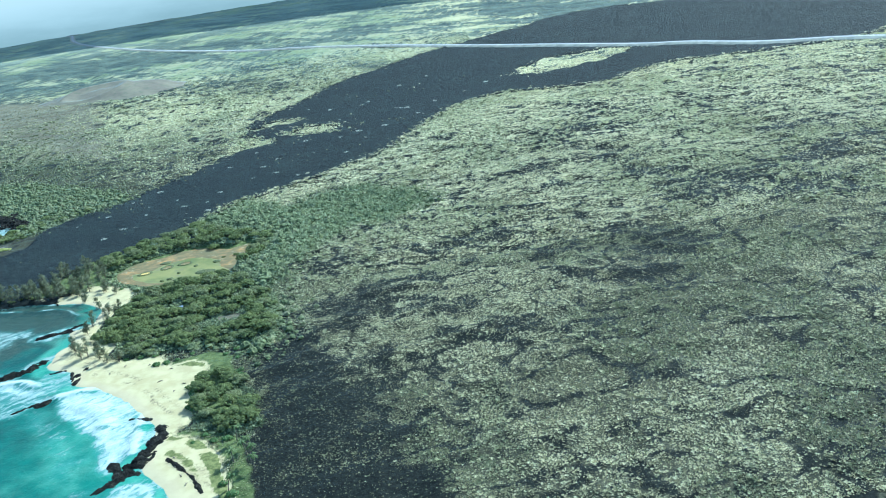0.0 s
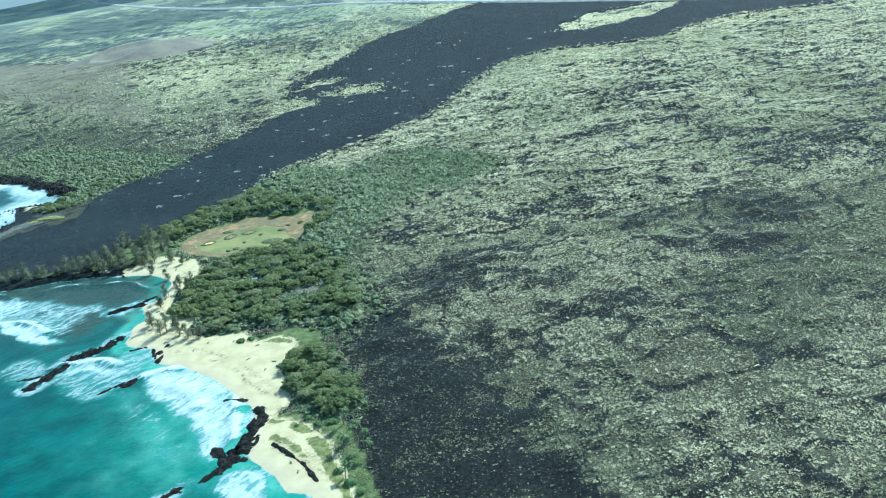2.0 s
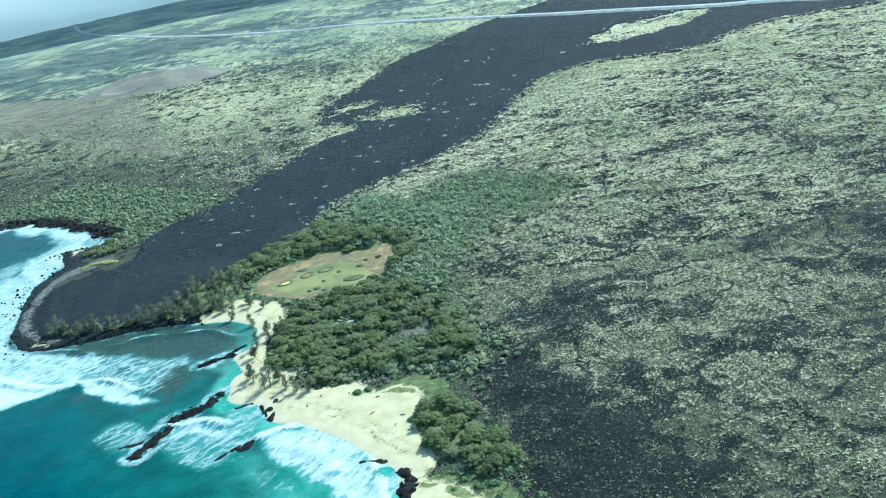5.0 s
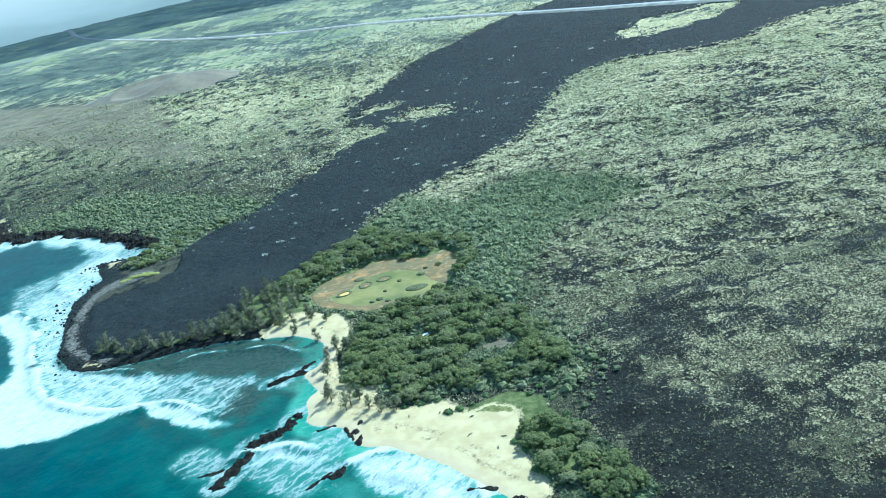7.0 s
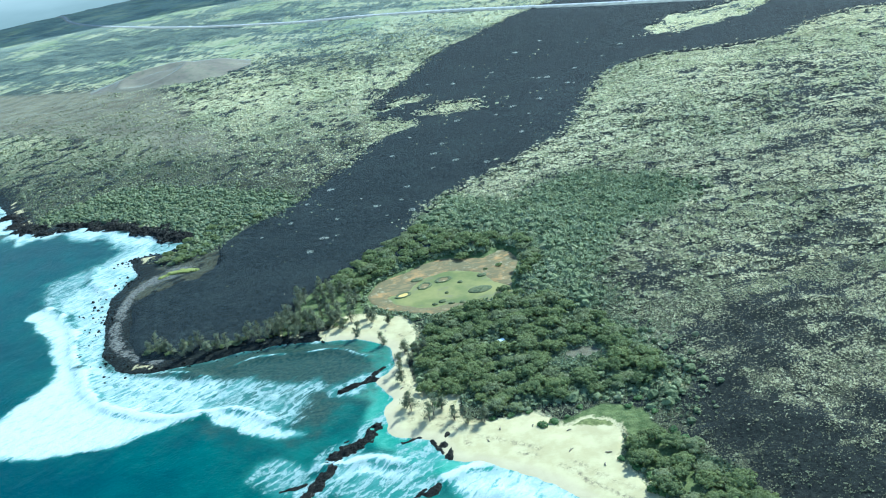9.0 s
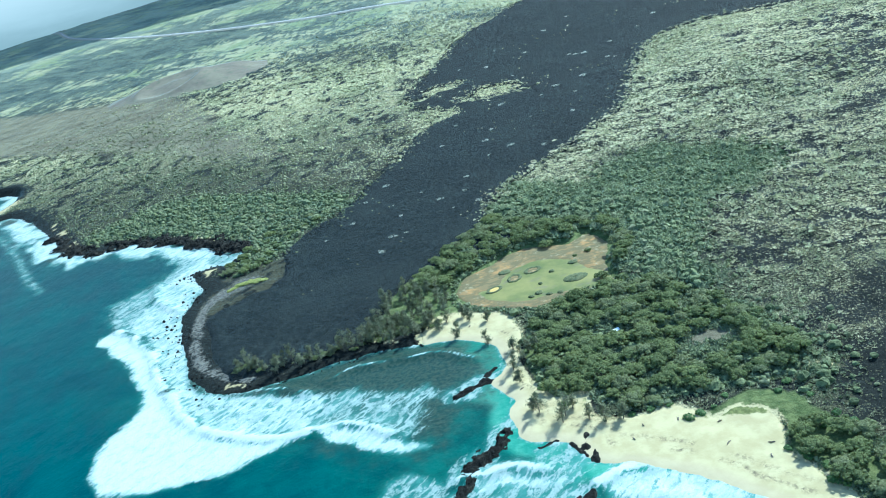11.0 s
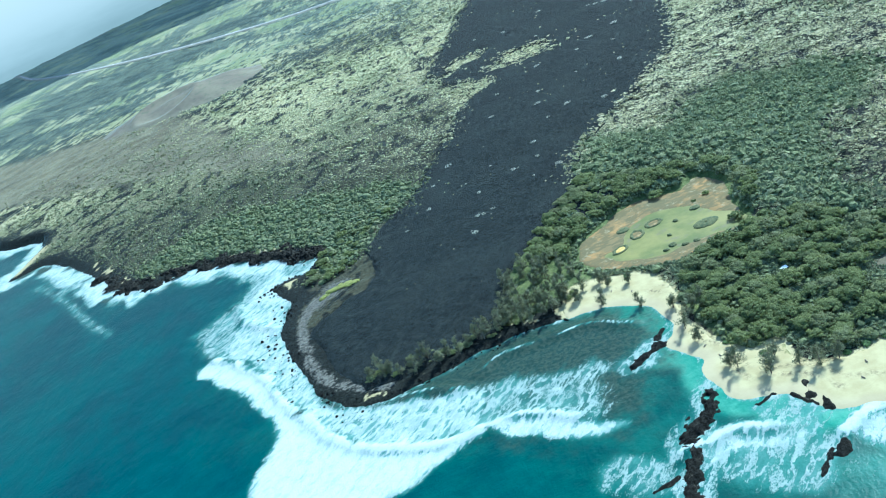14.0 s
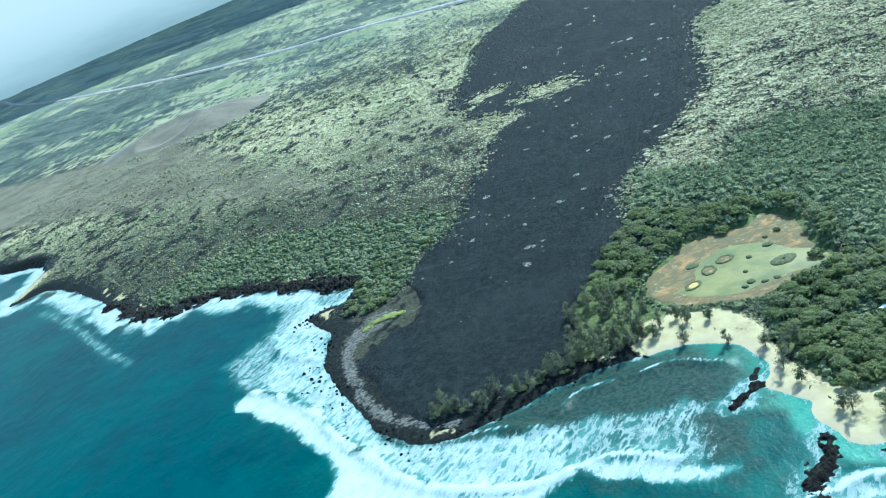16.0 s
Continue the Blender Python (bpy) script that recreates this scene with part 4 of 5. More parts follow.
islet(-179, 583, 7.0, 4.6, 0.1, 1, "dark rounded reed island in the green pond")
islet(-200, 607, 5.6, 4.0, 0.5, 2, "ring of dark reeds with muddy middle", True)
islet(-212, 602, 4.6, 6.4, -0.5, 3, "long ring of dark reeds with muddy middle", True)
islet(-216, 613, 4.0, 3.0, 0.2, 4, "small dark reed island in the green pond")
islet(-225, 593, 5.4, 3.6, 0.6, 5, "dark reed ring round golden algae", True, GOLD_M)
for k, (x, y, r) in enumerate(((-197, 570, 1.8), (-202, 575, 1.9), (-191, 569, 1.7), (-199, 586, 1.3), (-207, 572, 1.5), (-176, 604, 2.6), (-190, 599, 1.5))):
    islet(x, y, r * 1.2, r, k * 0.7, 10 + k, "small tuft of dark reeds in the pond")

# ---- woods ----
TREES = [broad_tree(200 + k, r, t) for k, (r, t) in enumerate(((4.5, 5.2), (5.2, 6.4), (3.9, 4.4), (5.4, 6.6), (4.3, 4.8), (4.8, 5.6)))]
wx, wy, wr = strewn(-305, -90, 335, 715, 7.3, 301)
inside = np.maximum(np.maximum(wood.depth(wx, wy), wood_south.depth(wx, wy)), wood_west.depth(wx, wy) - 1)
inside = np.where(pond_bed.depth(wx, wy) > -4, -9, inside)
inside = np.where(np.hypot(wx + 176, wy - 508) < 6, -9, inside)
inside = np.where(np.hypot((wx + 140) * 0.8, wy - 478) < 12, -9, inside)
pick = [i for i in range(len(wx)) if inside[i] > 0.5]
NEEDLES = [needle_tree(400 + k, t) for k, t in enumerate((9.0, 11.0, 13.0, 8.0))]
for i in pick:
    edge = inside[i] < 5
    if wx[i] < -232 and wy[i] < 606 - 0.25 * (wx[i] + 232):
        planted("needle_tree", NEEDLES[wr.integers(0, 4)], ("trunk", "crown"), "grey-olive feathery tree in the grove by the cove", "tree", "feathery trees of the grove",
                wx[i] + wr.normal(0, 2), wy[i] + wr.normal(0, 2), wr.uniform(0, 6.28), wr.uniform(0.7, 1.05), 0.3)
        continue
    planted("tree", TREES[wr.integers(0, 6)], ("trunk", "crown"),
            "low spreading green tree at the sandy wood edge" if edge else "low spreading green tree in a dense thicket", "tree", "trees of the coastal wood",
            wx[i], wy[i], wr.uniform(0, 6.28), wr.uniform(0.8, 1.22) * (0.9 if edge else 1.0), 0.4)

BEACH_TREES = [(-252, 548, 0), (-237, 533, 0), (-229, 500, 1), (-223, 508, 0), (-215, 511, 1), (-224, 460, 1), (-216, 448, 2), (-214, 452, 2), (-205, 446, 0), (-199, 441, 0),
               (-226, 520, 3), (-219, 515, 3), (-228, 488, 3), (-210, 456, 3), (-192, 440, 3), (-234, 557, 3), (-243, 563, 3), (-226, 463, 3)]
nr = np.random.default_rng(410)
for x, y, k in BEACH_TREES:
    planted("needle_tree", NEEDLES[k], ("trunk", "crown"), "slender dark feathery tree standing on pale sand", "tree", "feathery trees along the beach", x, y, nr.uniform(0, 6.28), nr.uniform(0.8, 1.05), 0.3)
SHORE_TREES = [(-262, 560), (-268, 564), (-274, 559), (-280, 562), (-286, 567), (-270, 571), (-278, 572), (-291, 561), (-297, 565), (-304, 564), (-289, 573), (-299, 573), (-312, 562), (-320, 563), (-326, 559),
               (-333, 561), (-338, 558), (-345, 561), (-350, 558), (-358, 562), (-363, 566), (-369, 569), (-374, 572), (-257, 566), (-265, 575), (-283, 578), (-272, 565), (-294, 570), (-286, 560), (-302, 568), (-309, 566), (-316, 565), (-341, 563), (-354, 565), (-367, 565)]
for x, y in SHORE_TREES:
    planted("needle_tree", NEEDLES[nr.integers(0, 4)], ("trunk", "crown"), "olive feathery tree on the rocky lava shore", "tree", "feathery trees along the lava shore",
            x + nr.normal(0, 1), y + nr.normal(0, 1), nr.uniform(0, 6.28), nr.uniform(0.9, 1.15) if x > -300 else nr.uniform(0.8, 1.05), 0.3)

PALMS = [palm_tree(450 + k, t) for k, t in enumerate((7.0, 8.0, 6.0))]
for k, (x, y) in enumerate(((-98, 324), (-95, 317), (-99, 329), (-92, 310), (-105, 337), (-103, 320), (-101, 300))):
    planted("palm_tree", PALMS[k % 3], ("trunk", "crown"), "coconut palm at the back of the dune", "palm", "palms on the dune", x, y, k * 1.7, 0.95 + 0.05 * (k % 3), 0.2)

BUSHES = [bush_mesh(470 + k, 2.2, 1.9, BUSH_LEAF_M) for k in range(4)]
BUSH_SPOTS = [(-168, 429, 1.2), (-163.5, 430, 1.15), (-157, 431, 0.6), (-142, 396, 0.9), (-138, 389, 1.1), (-135, 383, 1.0), (-136, 375, 1.2), (-139, 392, 0.7), (-132, 371, 1.2), (-188, 441, 0.9),
              (-180, 441, 1.0), (-220, 478, 0.9), (-212, 460, 1.1), (-130, 430, 0.9), (-125, 434, 1.0), (-122, 421, 0.9), (-118, 408, 1.0), (-116, 398, 1.2), (-130, 396, 0.8), (-126, 402, 0.7),
              (-104, 305, 1.0), (-99, 296, 1.3), (-94, 290, 0.9), (-121, 346, 0.9), (-116, 340, 1.0), (-126, 341, 0.6), (-110, 340, 1.2), (-150, 436, 0.9), (-172, 441, 0.9), (-233, 564, 0.9)]
for k, (x, y, s) in enumerate(BUSH_SPOTS):
    planted("bush", BUSHES[k % 4], ("stems", "foliage"), "rounded green beach bush growing in sand", "bush", "bushes on the beach", x, y, k * 1.3, s, 0.15)

# bushes along the north rim of the flow and by the cove
RIM = [broad_tree(480 + k, r, t) for k, (r, t) in enumerate(((3.6, 4.0), (4.4, 4.6), (3.0, 3.4)))]
rng = np.random.default_rng(485)
for x, y in ((-372, 742), (-380, 735), (-386, 745), (-378, 752), (-368, 756), (-392, 740), (-388, 728), (-396, 752), (-385, 762), (-372, 766), (-362, 768), (-392, 768), (-380, 774), (-366, 780), (-355, 775),
             (-350, 786), (-362, 790), (-376, 786), (-340, 790), (-348, 800), (-334, 802), (-326, 812), (-392, 722), (-380, 724), (-372, 728), (-401, 728), (-404, 742)):
    planted("shrub_tree", RIM[rng.integers(0, 3)], ("trunk", "crown"), "low rounded green tree beside the dark flow", "tree", "trees by the rocky cove", x + rng.normal(0, 1), y + rng.normal(0, 1),
            rng.uniform(0, 6.28), rng.uniform(0.75, 1.15), 0.4)

rng = np.random.default_rng(487)
for k in range(26):
    u = k / 25
    planted("shrub_tree", RIM[rng.integers(0, 3)], ("trunk", "crown"), "low bushy olive tree on the rocky lava shore", "tree", "bushy trees along the lava shore", -262 - 112 * u + rng.normal(0, 1.5), 569 - 5 * math.sin(3.1 * u) + rng.normal(0, 2.2),
            rng.uniform(0, 6.28), rng.uniform(0.5, 0.85), 0.4)
for x, y, sz in ((-186, 637, 1.05), (-170, 644, 1.1), (-164, 615, 0.5), (-173, 612, 0.35), (-166, 574, 0.9)):
    planted("shrub_tree", RIM[1], ("trunk", "crown"), "dark rounded tree standing at the pond's edge", "tree", "trees at the pond", x, y, x, sz, 0.3)
YELLOW = [bush_mesh(488 + k, 2.6, 1.2, YELLOW_LEAF_M) for k in range(2)]
for k in range(12):
    planted("yellow_bush", YELLOW[k % 2], ("stems", "foliage"), "low yellow-green bush beside the dark flow", "bush", "yellow bushes by the rocky cove", -396 + 1.9 * k + rng.normal(0, 1.5), 697 + 0.3 * k + rng.normal(0, 2.0), k * 1.9, rng.uniform(1.0, 1.5), 0.0)

# pale dry shrubs out on the young flow
PALE = [bush_mesh(490 + k, 2.4, 1.4, PALE_LEAF_M, 70, 0.2) for k in range(4)]
PALE_SPOTS = [(-278, 777), (-228, 898), (-193, 839), (-172, 850), (-217, 800), (-234, 740), (-215, 741), (-232, 676), (-142, 917), (-106, 901), (-278, 712), (-274, 708), (-282, 714), (-271, 715), (-282, 828),
              (-54, 1108), (-60, 1115), (-46, 1102), (-32, 1055), (-25, 1050), (-147, 829), (-273, 751), (-247, 905), (-210, 950), (-120, 980), (-100, 1000), (-160, 985), (-130, 1090), (-190, 880), (-300, 800),
              (-255, 790), (-242, 765), (-222, 770), (-250, 835), (-180, 910), (-90, 960), (-70, 1010), (-10, 1120), (30, 1150), (60, 1180), (-100, 1180), (-130, 1230), (-60, 1260), (-20, 1300), (20, 1240),
              (-150, 1160), (-180, 1180), (-290, 690), (-310, 760), (-330, 740)]
flow_z = lambda x, y: float(FZ[np.abs(fys - y).argmin(), np.abs(fxs - x).argmin()])
for k, (x, y) in enumerate(PALE_SPOTS):
    far = y > 950
    ob = thing("dry_shrub", x, y, flow_z(x, y) - 0.25, "pale dry shrub on bare black lava", "shrub", "shrubs on the flow", k * 2.1, (0.45 + 0.9 * ((k * 7) % 11) / 10) * (1.3 if far else 1.0))
    part("stems", PALE[k % 4][0], ob), part("foliage", PALE[k % 4][1], ob)


# ---- scrub and grass ----
def greenness(x, y):
    g = np.maximum(step(green.depth(x, y), -22, 16), step(green_north.depth(x, y), -16, 12))
    return np.maximum(g, np.maximum(step(wood.depth(x, y), -8, 0), step(wood_south.depth(x, y), -5, 0)))


def tufts(name, x, y, radius, tall, tone, leafy, rng, label, category, domed):
    """Many low ragged tufts in one mesh: domes of two rings, or fountains of bent blades."""
    n, d = len(x), bare(x, y)
    z = height(x, y) + np.where(d > 0, np.clip(0.5 * (d + 1.5), 0, 1.6), 0)
    sides = 4
    a = rng.uniform(0, 6.283, n)[:, None] + np.arange(sides) * 6.2832 / sides + rng.normal(0, 0.25, (n, sides))
    if domed:
        low = radius[:, None] * rng.uniform(0.65, 1.3, (n, sides))
        foot = np.stack([x[:, None] + low * np.cos(a), y[:, None] + low * np.sin(a), np.repeat(z[:, None] - 0.3, sides, 1)], -1)
        tip = np.stack([x + 0.35 * radius * rng.normal(0, 1, n), y + 0.35 * radius * rng.normal(0, 1, n), z + tall * rng.uniform(0.75, 1.2, n)], -1)[:, None]
        mid = radius[:, None] * rng.uniform(0.35, 1.05, (n, sides))
        waist = np.stack([x[:, None] + mid * np.cos(a + 0.5), y[:, None] + mid * np.sin(a + 0.5), z[:, None] + tall[:, None] * rng.uniform(0.45, 1.2, (n, sides))], -1)
        verts = np.concatenate([foot, waist, tip], 1)
        flat = [v for j in range(4) for k in ((j + 1) % 4,) for v in (j, k, 4 + j, k, 4 + k, 4 + j, 4 + j, 4 + k, 8)]
    else:
        out = radius[:, None] * rng.uniform(0.7, 1.6, (n, sides))
        wide = radius[:, None] * rng.uniform(0.36, 0.62, (n, sides))
        rise = tall[:, None] * rng.uniform(0.5, 1.5, (n, sides))
        heart = np.stack([x[:, None] - 0.15 * out * np.cos(a), y[:, None] - 0.15 * out * np.sin(a), z[:, None] - 0.1 + 0 * a], -1)
        sides_of = [np.stack([x[:, None] + out * 0.6 * np.cos(a) + e * wide * np.sin(a), y[:, None] + out * 0.6 * np.sin(a) - e * wide * np.cos(a), z[:, None] + rise * (0.8 + 0.25 * e)], -1) for e in (-1, 1)]
        end = np.stack([x[:, None] + out * 1.15 * np.cos(a), y[:, None] + out * 1.15 * np.sin(a), z[:, None] + rise * 0.55], -1)
        verts = np.stack([heart, sides_of[0], end, sides_of[1]], 2).reshape(n, sides * 4, 3)
        flat = [v for j in range(sides) for v in (4 * j, 4 * j + 1, 4 * j + 3, 4 * j + 1, 4 * j + 2, 4 * j + 3)]
    m = verts.shape[1]
    faces = (np.arange(n)[:, None] * m + np.array(flat)).ravel()
    me = mesh_of(name, verts.reshape(-1, 3), faces, np.full(len(faces) // 3, 3), SCRUB_M, False,
                 {"tone": np.repeat(tone, m) + rng.normal(0, 0.1, n * m), "green": np.repeat(leafy, m)})
    return tagged(new(name, me), label, category, kind="stuff")


def sown(name, box, gap, seed, size, label, category, test, thin=(8000, 9000), low=1.0, domed=False, dull=0.0):
    x, y, rng = strewn(*box, gap, seed)
    keep = test(x, y)
    x, y = x[keep], y[keep]
    shore = land.depth(x, y)
    g = greenness(x, y)
    lush = np.clip(g, 0, 1)
    grown = cover(x, y, shore)
    chance = np.maximum(np.maximum(grown ** 0.8, 0.5 * step(shore, 6, 12) * (1 - 0.6 * step(dark_shore.depth(x, y), -10, 2))), np.maximum(0.85 * lush, 0.8 * step(y + 0.4 * x, 1000, 1250) * step(x, 150, 320))) * (1 - step(y - 0.3 * x, *thin))
    ok = (rng.uniform(0, 1, len(x)) < chance) & (bare(x, y) < np.where(y > 650, 0.5 + rng.exponential(3.5, len(x)), 1)) & (shore > np.where(y > 700, 8, 7)) & (sand.depth(x, y) < -1) & (pond_bed.depth(x, y) < -2) & (np.hypot((x + 139) * 0.7, y - 482) > 5.5) & (grassy.depth(x, y) < 0)
    x, y, lush, grown = x[ok], y[ok], lush[ok], np.maximum(grown[ok], lush[ok])
    n = len(x)
    grey = step(cloud(x, y, 75, seed + 7, 4), 0.47, 0.6)
    shrub = (rng.uniform(0, 1, n) < 0.03 + 0.2 * grey + 0.62 * lush)
    r = size * np.clip(rng.lognormal(-0.45, 0.4, n), 0.3, 1.6) * np.where(shrub, 1.3 + 0.35 * lush, 1.0) * (0.62 + 0.45 * grown)
    t = r * np.where(shrub, rng.uniform(0.8, 1.2, n), rng.uniform(0.4, 0.75, n)) * low
    # tone rises upslope: drier grass, and paling painted in for haze
    tone = np.clip(0.2 - 0.15 * (1 - grown) - 0.42 * step(-x - 0.55 * (y - 700), 180, 300) + 0.1 * step(y, 400, 560) + 0.5 * cloud(x, y, 35, seed + 3, 3) - 0.06 * (1 - step(y, 400, 560)) + 0.5 * (cloud(x, y, 90, seed + 5, 3) - 0.5) - 0.12 * grey + rng.normal(0, 0.32, n) + 0.12 + 0.42 * step(y + 0.4 * x, 550, 950) - dull, 0, 1)
    leafy = np.where(shrub, np.clip(0.55 + 0.5 * lush, 0, 1), 0.25 * lush + 0.15 * grey + 1.3 * dull * cloud(x, y, 60, seed + 11, 3) + 0.35 * step(-x - 0.55 * (y - 700), 180, 300))
    return tufts(name, x, y, r, t, tone, leafy, rng, label, category, domed)


sown("grass_tussocks", (-200, 330, 240, 520), 0.82, 501, 0.5, "dense dry grass tussocks on old lava", "grass", lambda x, y: (x < 0.56 * y + 30) & (y > 240), low=1.1)
sown("scrub", (-240, 420, 520, 780), 1.3, 503, 0.85, "dry grass and grey-green scrub on the slope", "scrub", lambda x, y: x < 0.56 * y + 30)
sown("upper_scrub", (-250, 640, 780, 1300), 2.15, 505, 1.4, "yellow grass and scrub on the upper slope", "scrub", lambda x, y: (x < 0.56 * y + 30) & (x > -150 - 0.1 * y), (1000, 1300), 0.75)
sown("north_scrub", (-900, 60, 730, 1800), 2.3, 507, 1.25, "grey-green scrub and dry grass beyond the flow", "scrub", lambda x, y: (x > -400 - 0.5 * (y - 198)) & (x < 60), (1350, 1900), 0.7, True, 0.36)


x, y, rng = strewn(-420, 60, 560, 1250, 6.5, 531)
ok = bare(x, y) > 4
ok &= (rng.uniform(0, 1, len(x)) < (0.015 + 0.3 * step(cloud(x, y, 45, 533, 3), 0.52, 0.7)) * (0.25 + 0.75 * step(y, 700, 950))) & (land.depth(x, y) > 25)
x, y = x[ok], y[ok]
r = np.clip(rng.lognormal(-0.85, 0.4, len(x)), 0.2, 0.9) * (1 + 0.5 * step(y, 800, 1100))
tufts("flow_tussocks", x, y, r, 0.8 * r, np.clip(rng.normal(0.5, 0.22, len(x)), 0, 1), np.clip(rng.normal(0.3, 0.3, len(x)), 0, 1), rng, "small pale tufts scattered on black lava", "grass", False)


# ---- round bushes of the green belts ----
def thicket_material():
    m, nt, b = shader("round_bush_leaves", 0.8, 0.1, 0.1)
    each = nt.nodes.new("ShaderNodeNewGeometry")
    tone = sums(nt, 'ADD', sums(nt, 'MULTIPLY', each.outputs["Random Per Island"], 0.6), sums(nt, 'MULTIPLY', between(nt, spot(nt, 0.9, 5, 0.7), 0.35, 0.65), 0.4))
    col = blend(nt, tone, (0.07, 0.088, 0.038), (0.33, 0.345, 0.16))
    col = blend(nt, between(nt, each.outputs["Random Per Island"], 0.8, 0.9, 0.0, 0.6), col, (0.26, 0.25, 0.14))
    nt.links.new(col, b.inputs["Base Color"])
    glow = nt.nodes.new("ShaderNodeBsdfTranslucent")
    nt.links.new(col, glow.inputs[0])
    mixed = nt.nodes.new("ShaderNodeMixShader")
    mixed.inputs[0].default_value = 0.3
    nt.links.new(b.outputs[0], mixed.inputs[1]), nt.links.new(glow.outputs[0], mixed.inputs[2])
    nt.links.new(mixed.outputs[0], nt.nodes["Material Output"].inputs["Surface"])
    relief(nt, b, spot(nt, 0.7, 5, 0.75), 1.0, 0.5)
    return m


def thicket(name, box, gap, seed, size, test, label):
    """Lumpy rounded bushes, many in one mesh."""
    x, y, rng = strewn(*box, gap, seed)
    g = greenness(x, y)
    ok = test(x, y) & (rng.uniform(0, 1, len(x)) < 0.05 + 0.68 * g ** 1.5 + 0.3 * (wood.depth(x, y) > 0)) & (g > 0.06) & (bare(x, y) < 0.5) & (sand.depth(x, y) < -2) & (pond_bed.depth(x, y) < -1) & (land.depth(x, y) > 9) & (grassy.depth(x, y) < 0)
    x, y, g = x[ok], y[ok], g[ok]
    n, sides = len(x), 7
    r = size * np.clip(rng.lognormal(0, 0.3, n), 0.55, 1.7) * (0.65 + 0.3 * g) * np.where(wood.depth(x, y) > -3, 0.8, 1.0 + 0.25 * step(wood.depth(x, y), -45, -5))
    h = r * rng.uniform(0.9, 1.3, n)
    z = height(x, y)
    rings = []
    for share, up, rag in ((0.8, -0.1, 0.12), (1.05, 0.35, 0.2), (0.85, 0.72, 0.25), (0.45, 0.95, 0.3)):
        a = rng.uniform(0, 6.283, n)[:, None] * 0 + rng.uniform(0, 0.4, (n, sides)) + np.arange(sides) * 6.2832 / sides + share
        d = r[:, None] * share * (1 + rag * rng.normal(0, 1, (n, sides)))
        rings.append(np.stack([x[:, None] + d * np.cos(a), y[:, None] + d * np.sin(a), z[:, None] + h[:, None] * (up + 0.1 * rng.normal(0, 1, (n, sides)))], -1))
    tip = np.stack([x, y, z + h * rng.uniform(0.85, 1.1, n)], -1)[:, None]
    verts = np.concatenate(rings + [tip], 1)
    m = verts.shape[1]
    flat = []
    for k in range(3):
        for j in range(sides):
            i, q = k * sides + j, k * sides + (j + 1) % sides
            flat += [i, q, q + sides, i, q + sides, i + sides]
    for j in range(sides):
        flat += [3 * sides + j, 3 * sides + (j + 1) % sides, m - 1]
    faces = (np.arange(n)[:, None] * m + np.array(flat)).ravel()
    return tagged(new(name, mesh_of(name, verts.reshape(-1, 3), faces, np.full(len(faces) // 3, 3), THICKET_M, False)), label, "bushes", kind="stuff")


THICKET_M = thicket_material()
thicket("green_bushes", (-260, 0, 400, 780), 2.9, 521, 1.55, lambda x, y: np.hypot((x + 140) * 0.8, y - 481) > 10, "rounded grey-green bushes round pond and wood")
thicket("coastal_bushes", (-580, -300, 720, 960), 3.1, 523, 1.6, lambda x, y: x < -300, "rounded green bushes above the north coast")


# ---- rocks ----
def rock_mesh(seed, long, wide, tall, jag=0.35):
    """Jagged low outcrop, its foot below the water."""
    bm = bmesh.new()
    bmesh.ops.create_icosphere(bm, subdivisions=4 if long > 4 else 2, radius=1.0)
    shift = Vector((seed * 7.3, seed * 3.1, seed * 1.7))
    for v in bm.verts:
        p = v.co.normalized()
        big = noise.noise(p * 1.6 + shift)
        ridge = 1 - abs(noise.noise(Vector((p.x * long * 0.4, p.y * wide * 0.4, p.z)) + shift))
        fine = noise.noise(Vector((p.x * long, p.y * wide, p.z * tall)) * 0.9 + shift)
        f = 1 + jag * big + 0.25 * (ridge - 0.6) + 0.16 * fine
        v.co = Vector((p.x * long * f, p.y * wide * f, (abs(p.z) ** 1.4 * (1 if p.z > 0 else -1)) * tall * f * (0.6 + 0.7 * ridge)))
    me = bpy.data.meshes.new("rock")
    bm.to_mesh(me)
    bm.free()
    me.materials.append(ROCK_M)
    return me


def outcrop(name, ax, ay, bx, by, w, t, seed, foot):
    """Ragged ledge of rock along a line: low, broken, with a jagged top."""
    reach = w * 1.5 + 2
    xs, ys = np.arange(min(ax, bx) - reach, max(ax, bx) + reach, 0.55), np.arange(min(ay, by) - reach, max(ay, by) + reach, 0.55)
    X, Y = np.meshgrid(xs, ys)
    d = away(X, Y, np.array([(ax, ay), (bx, by)], float), False)[0]
    rag = cloud(X, Y, 3.6, seed, 4)
    body = 1 - d / w + 3.4 * (rag - 0.53)
    crag = 1 - np.abs(2 * cloud(X, Y, 2.2, seed + 20, 3) - 1)
    Z = t * (np.clip(body, -0.6, 1.1) * 0.6 + 0.95 * (crag - 0.55) * step(body, -0.1, 0.4)) + 0.12
    cx, cy = (ax + bx) / 2, (ay + by) / 2
    ob = sheet(name, xs - cx, ys - cy, Z, body > -0.25, ROCK_M)
    ob.location = (cx, cy, foot)
    return ob


for k, (ax, ay, bx, by, w, t) in enumerate(OUTCROPS):
    dry = k >= 21
    ob = outcrop("rock_outcrop", ax, ay, bx, by, w * 0.52, t * 0.7, 800 + 7 * k, z_at((ax + bx) / 2, (ay + by) / 2) + 0.1 if dry else 0.0)
    tagged(ob, "dark rock ledge at the top of the beach" if dry else "jagged black lava rock washed by surf", "rock", "rocks off the beach")

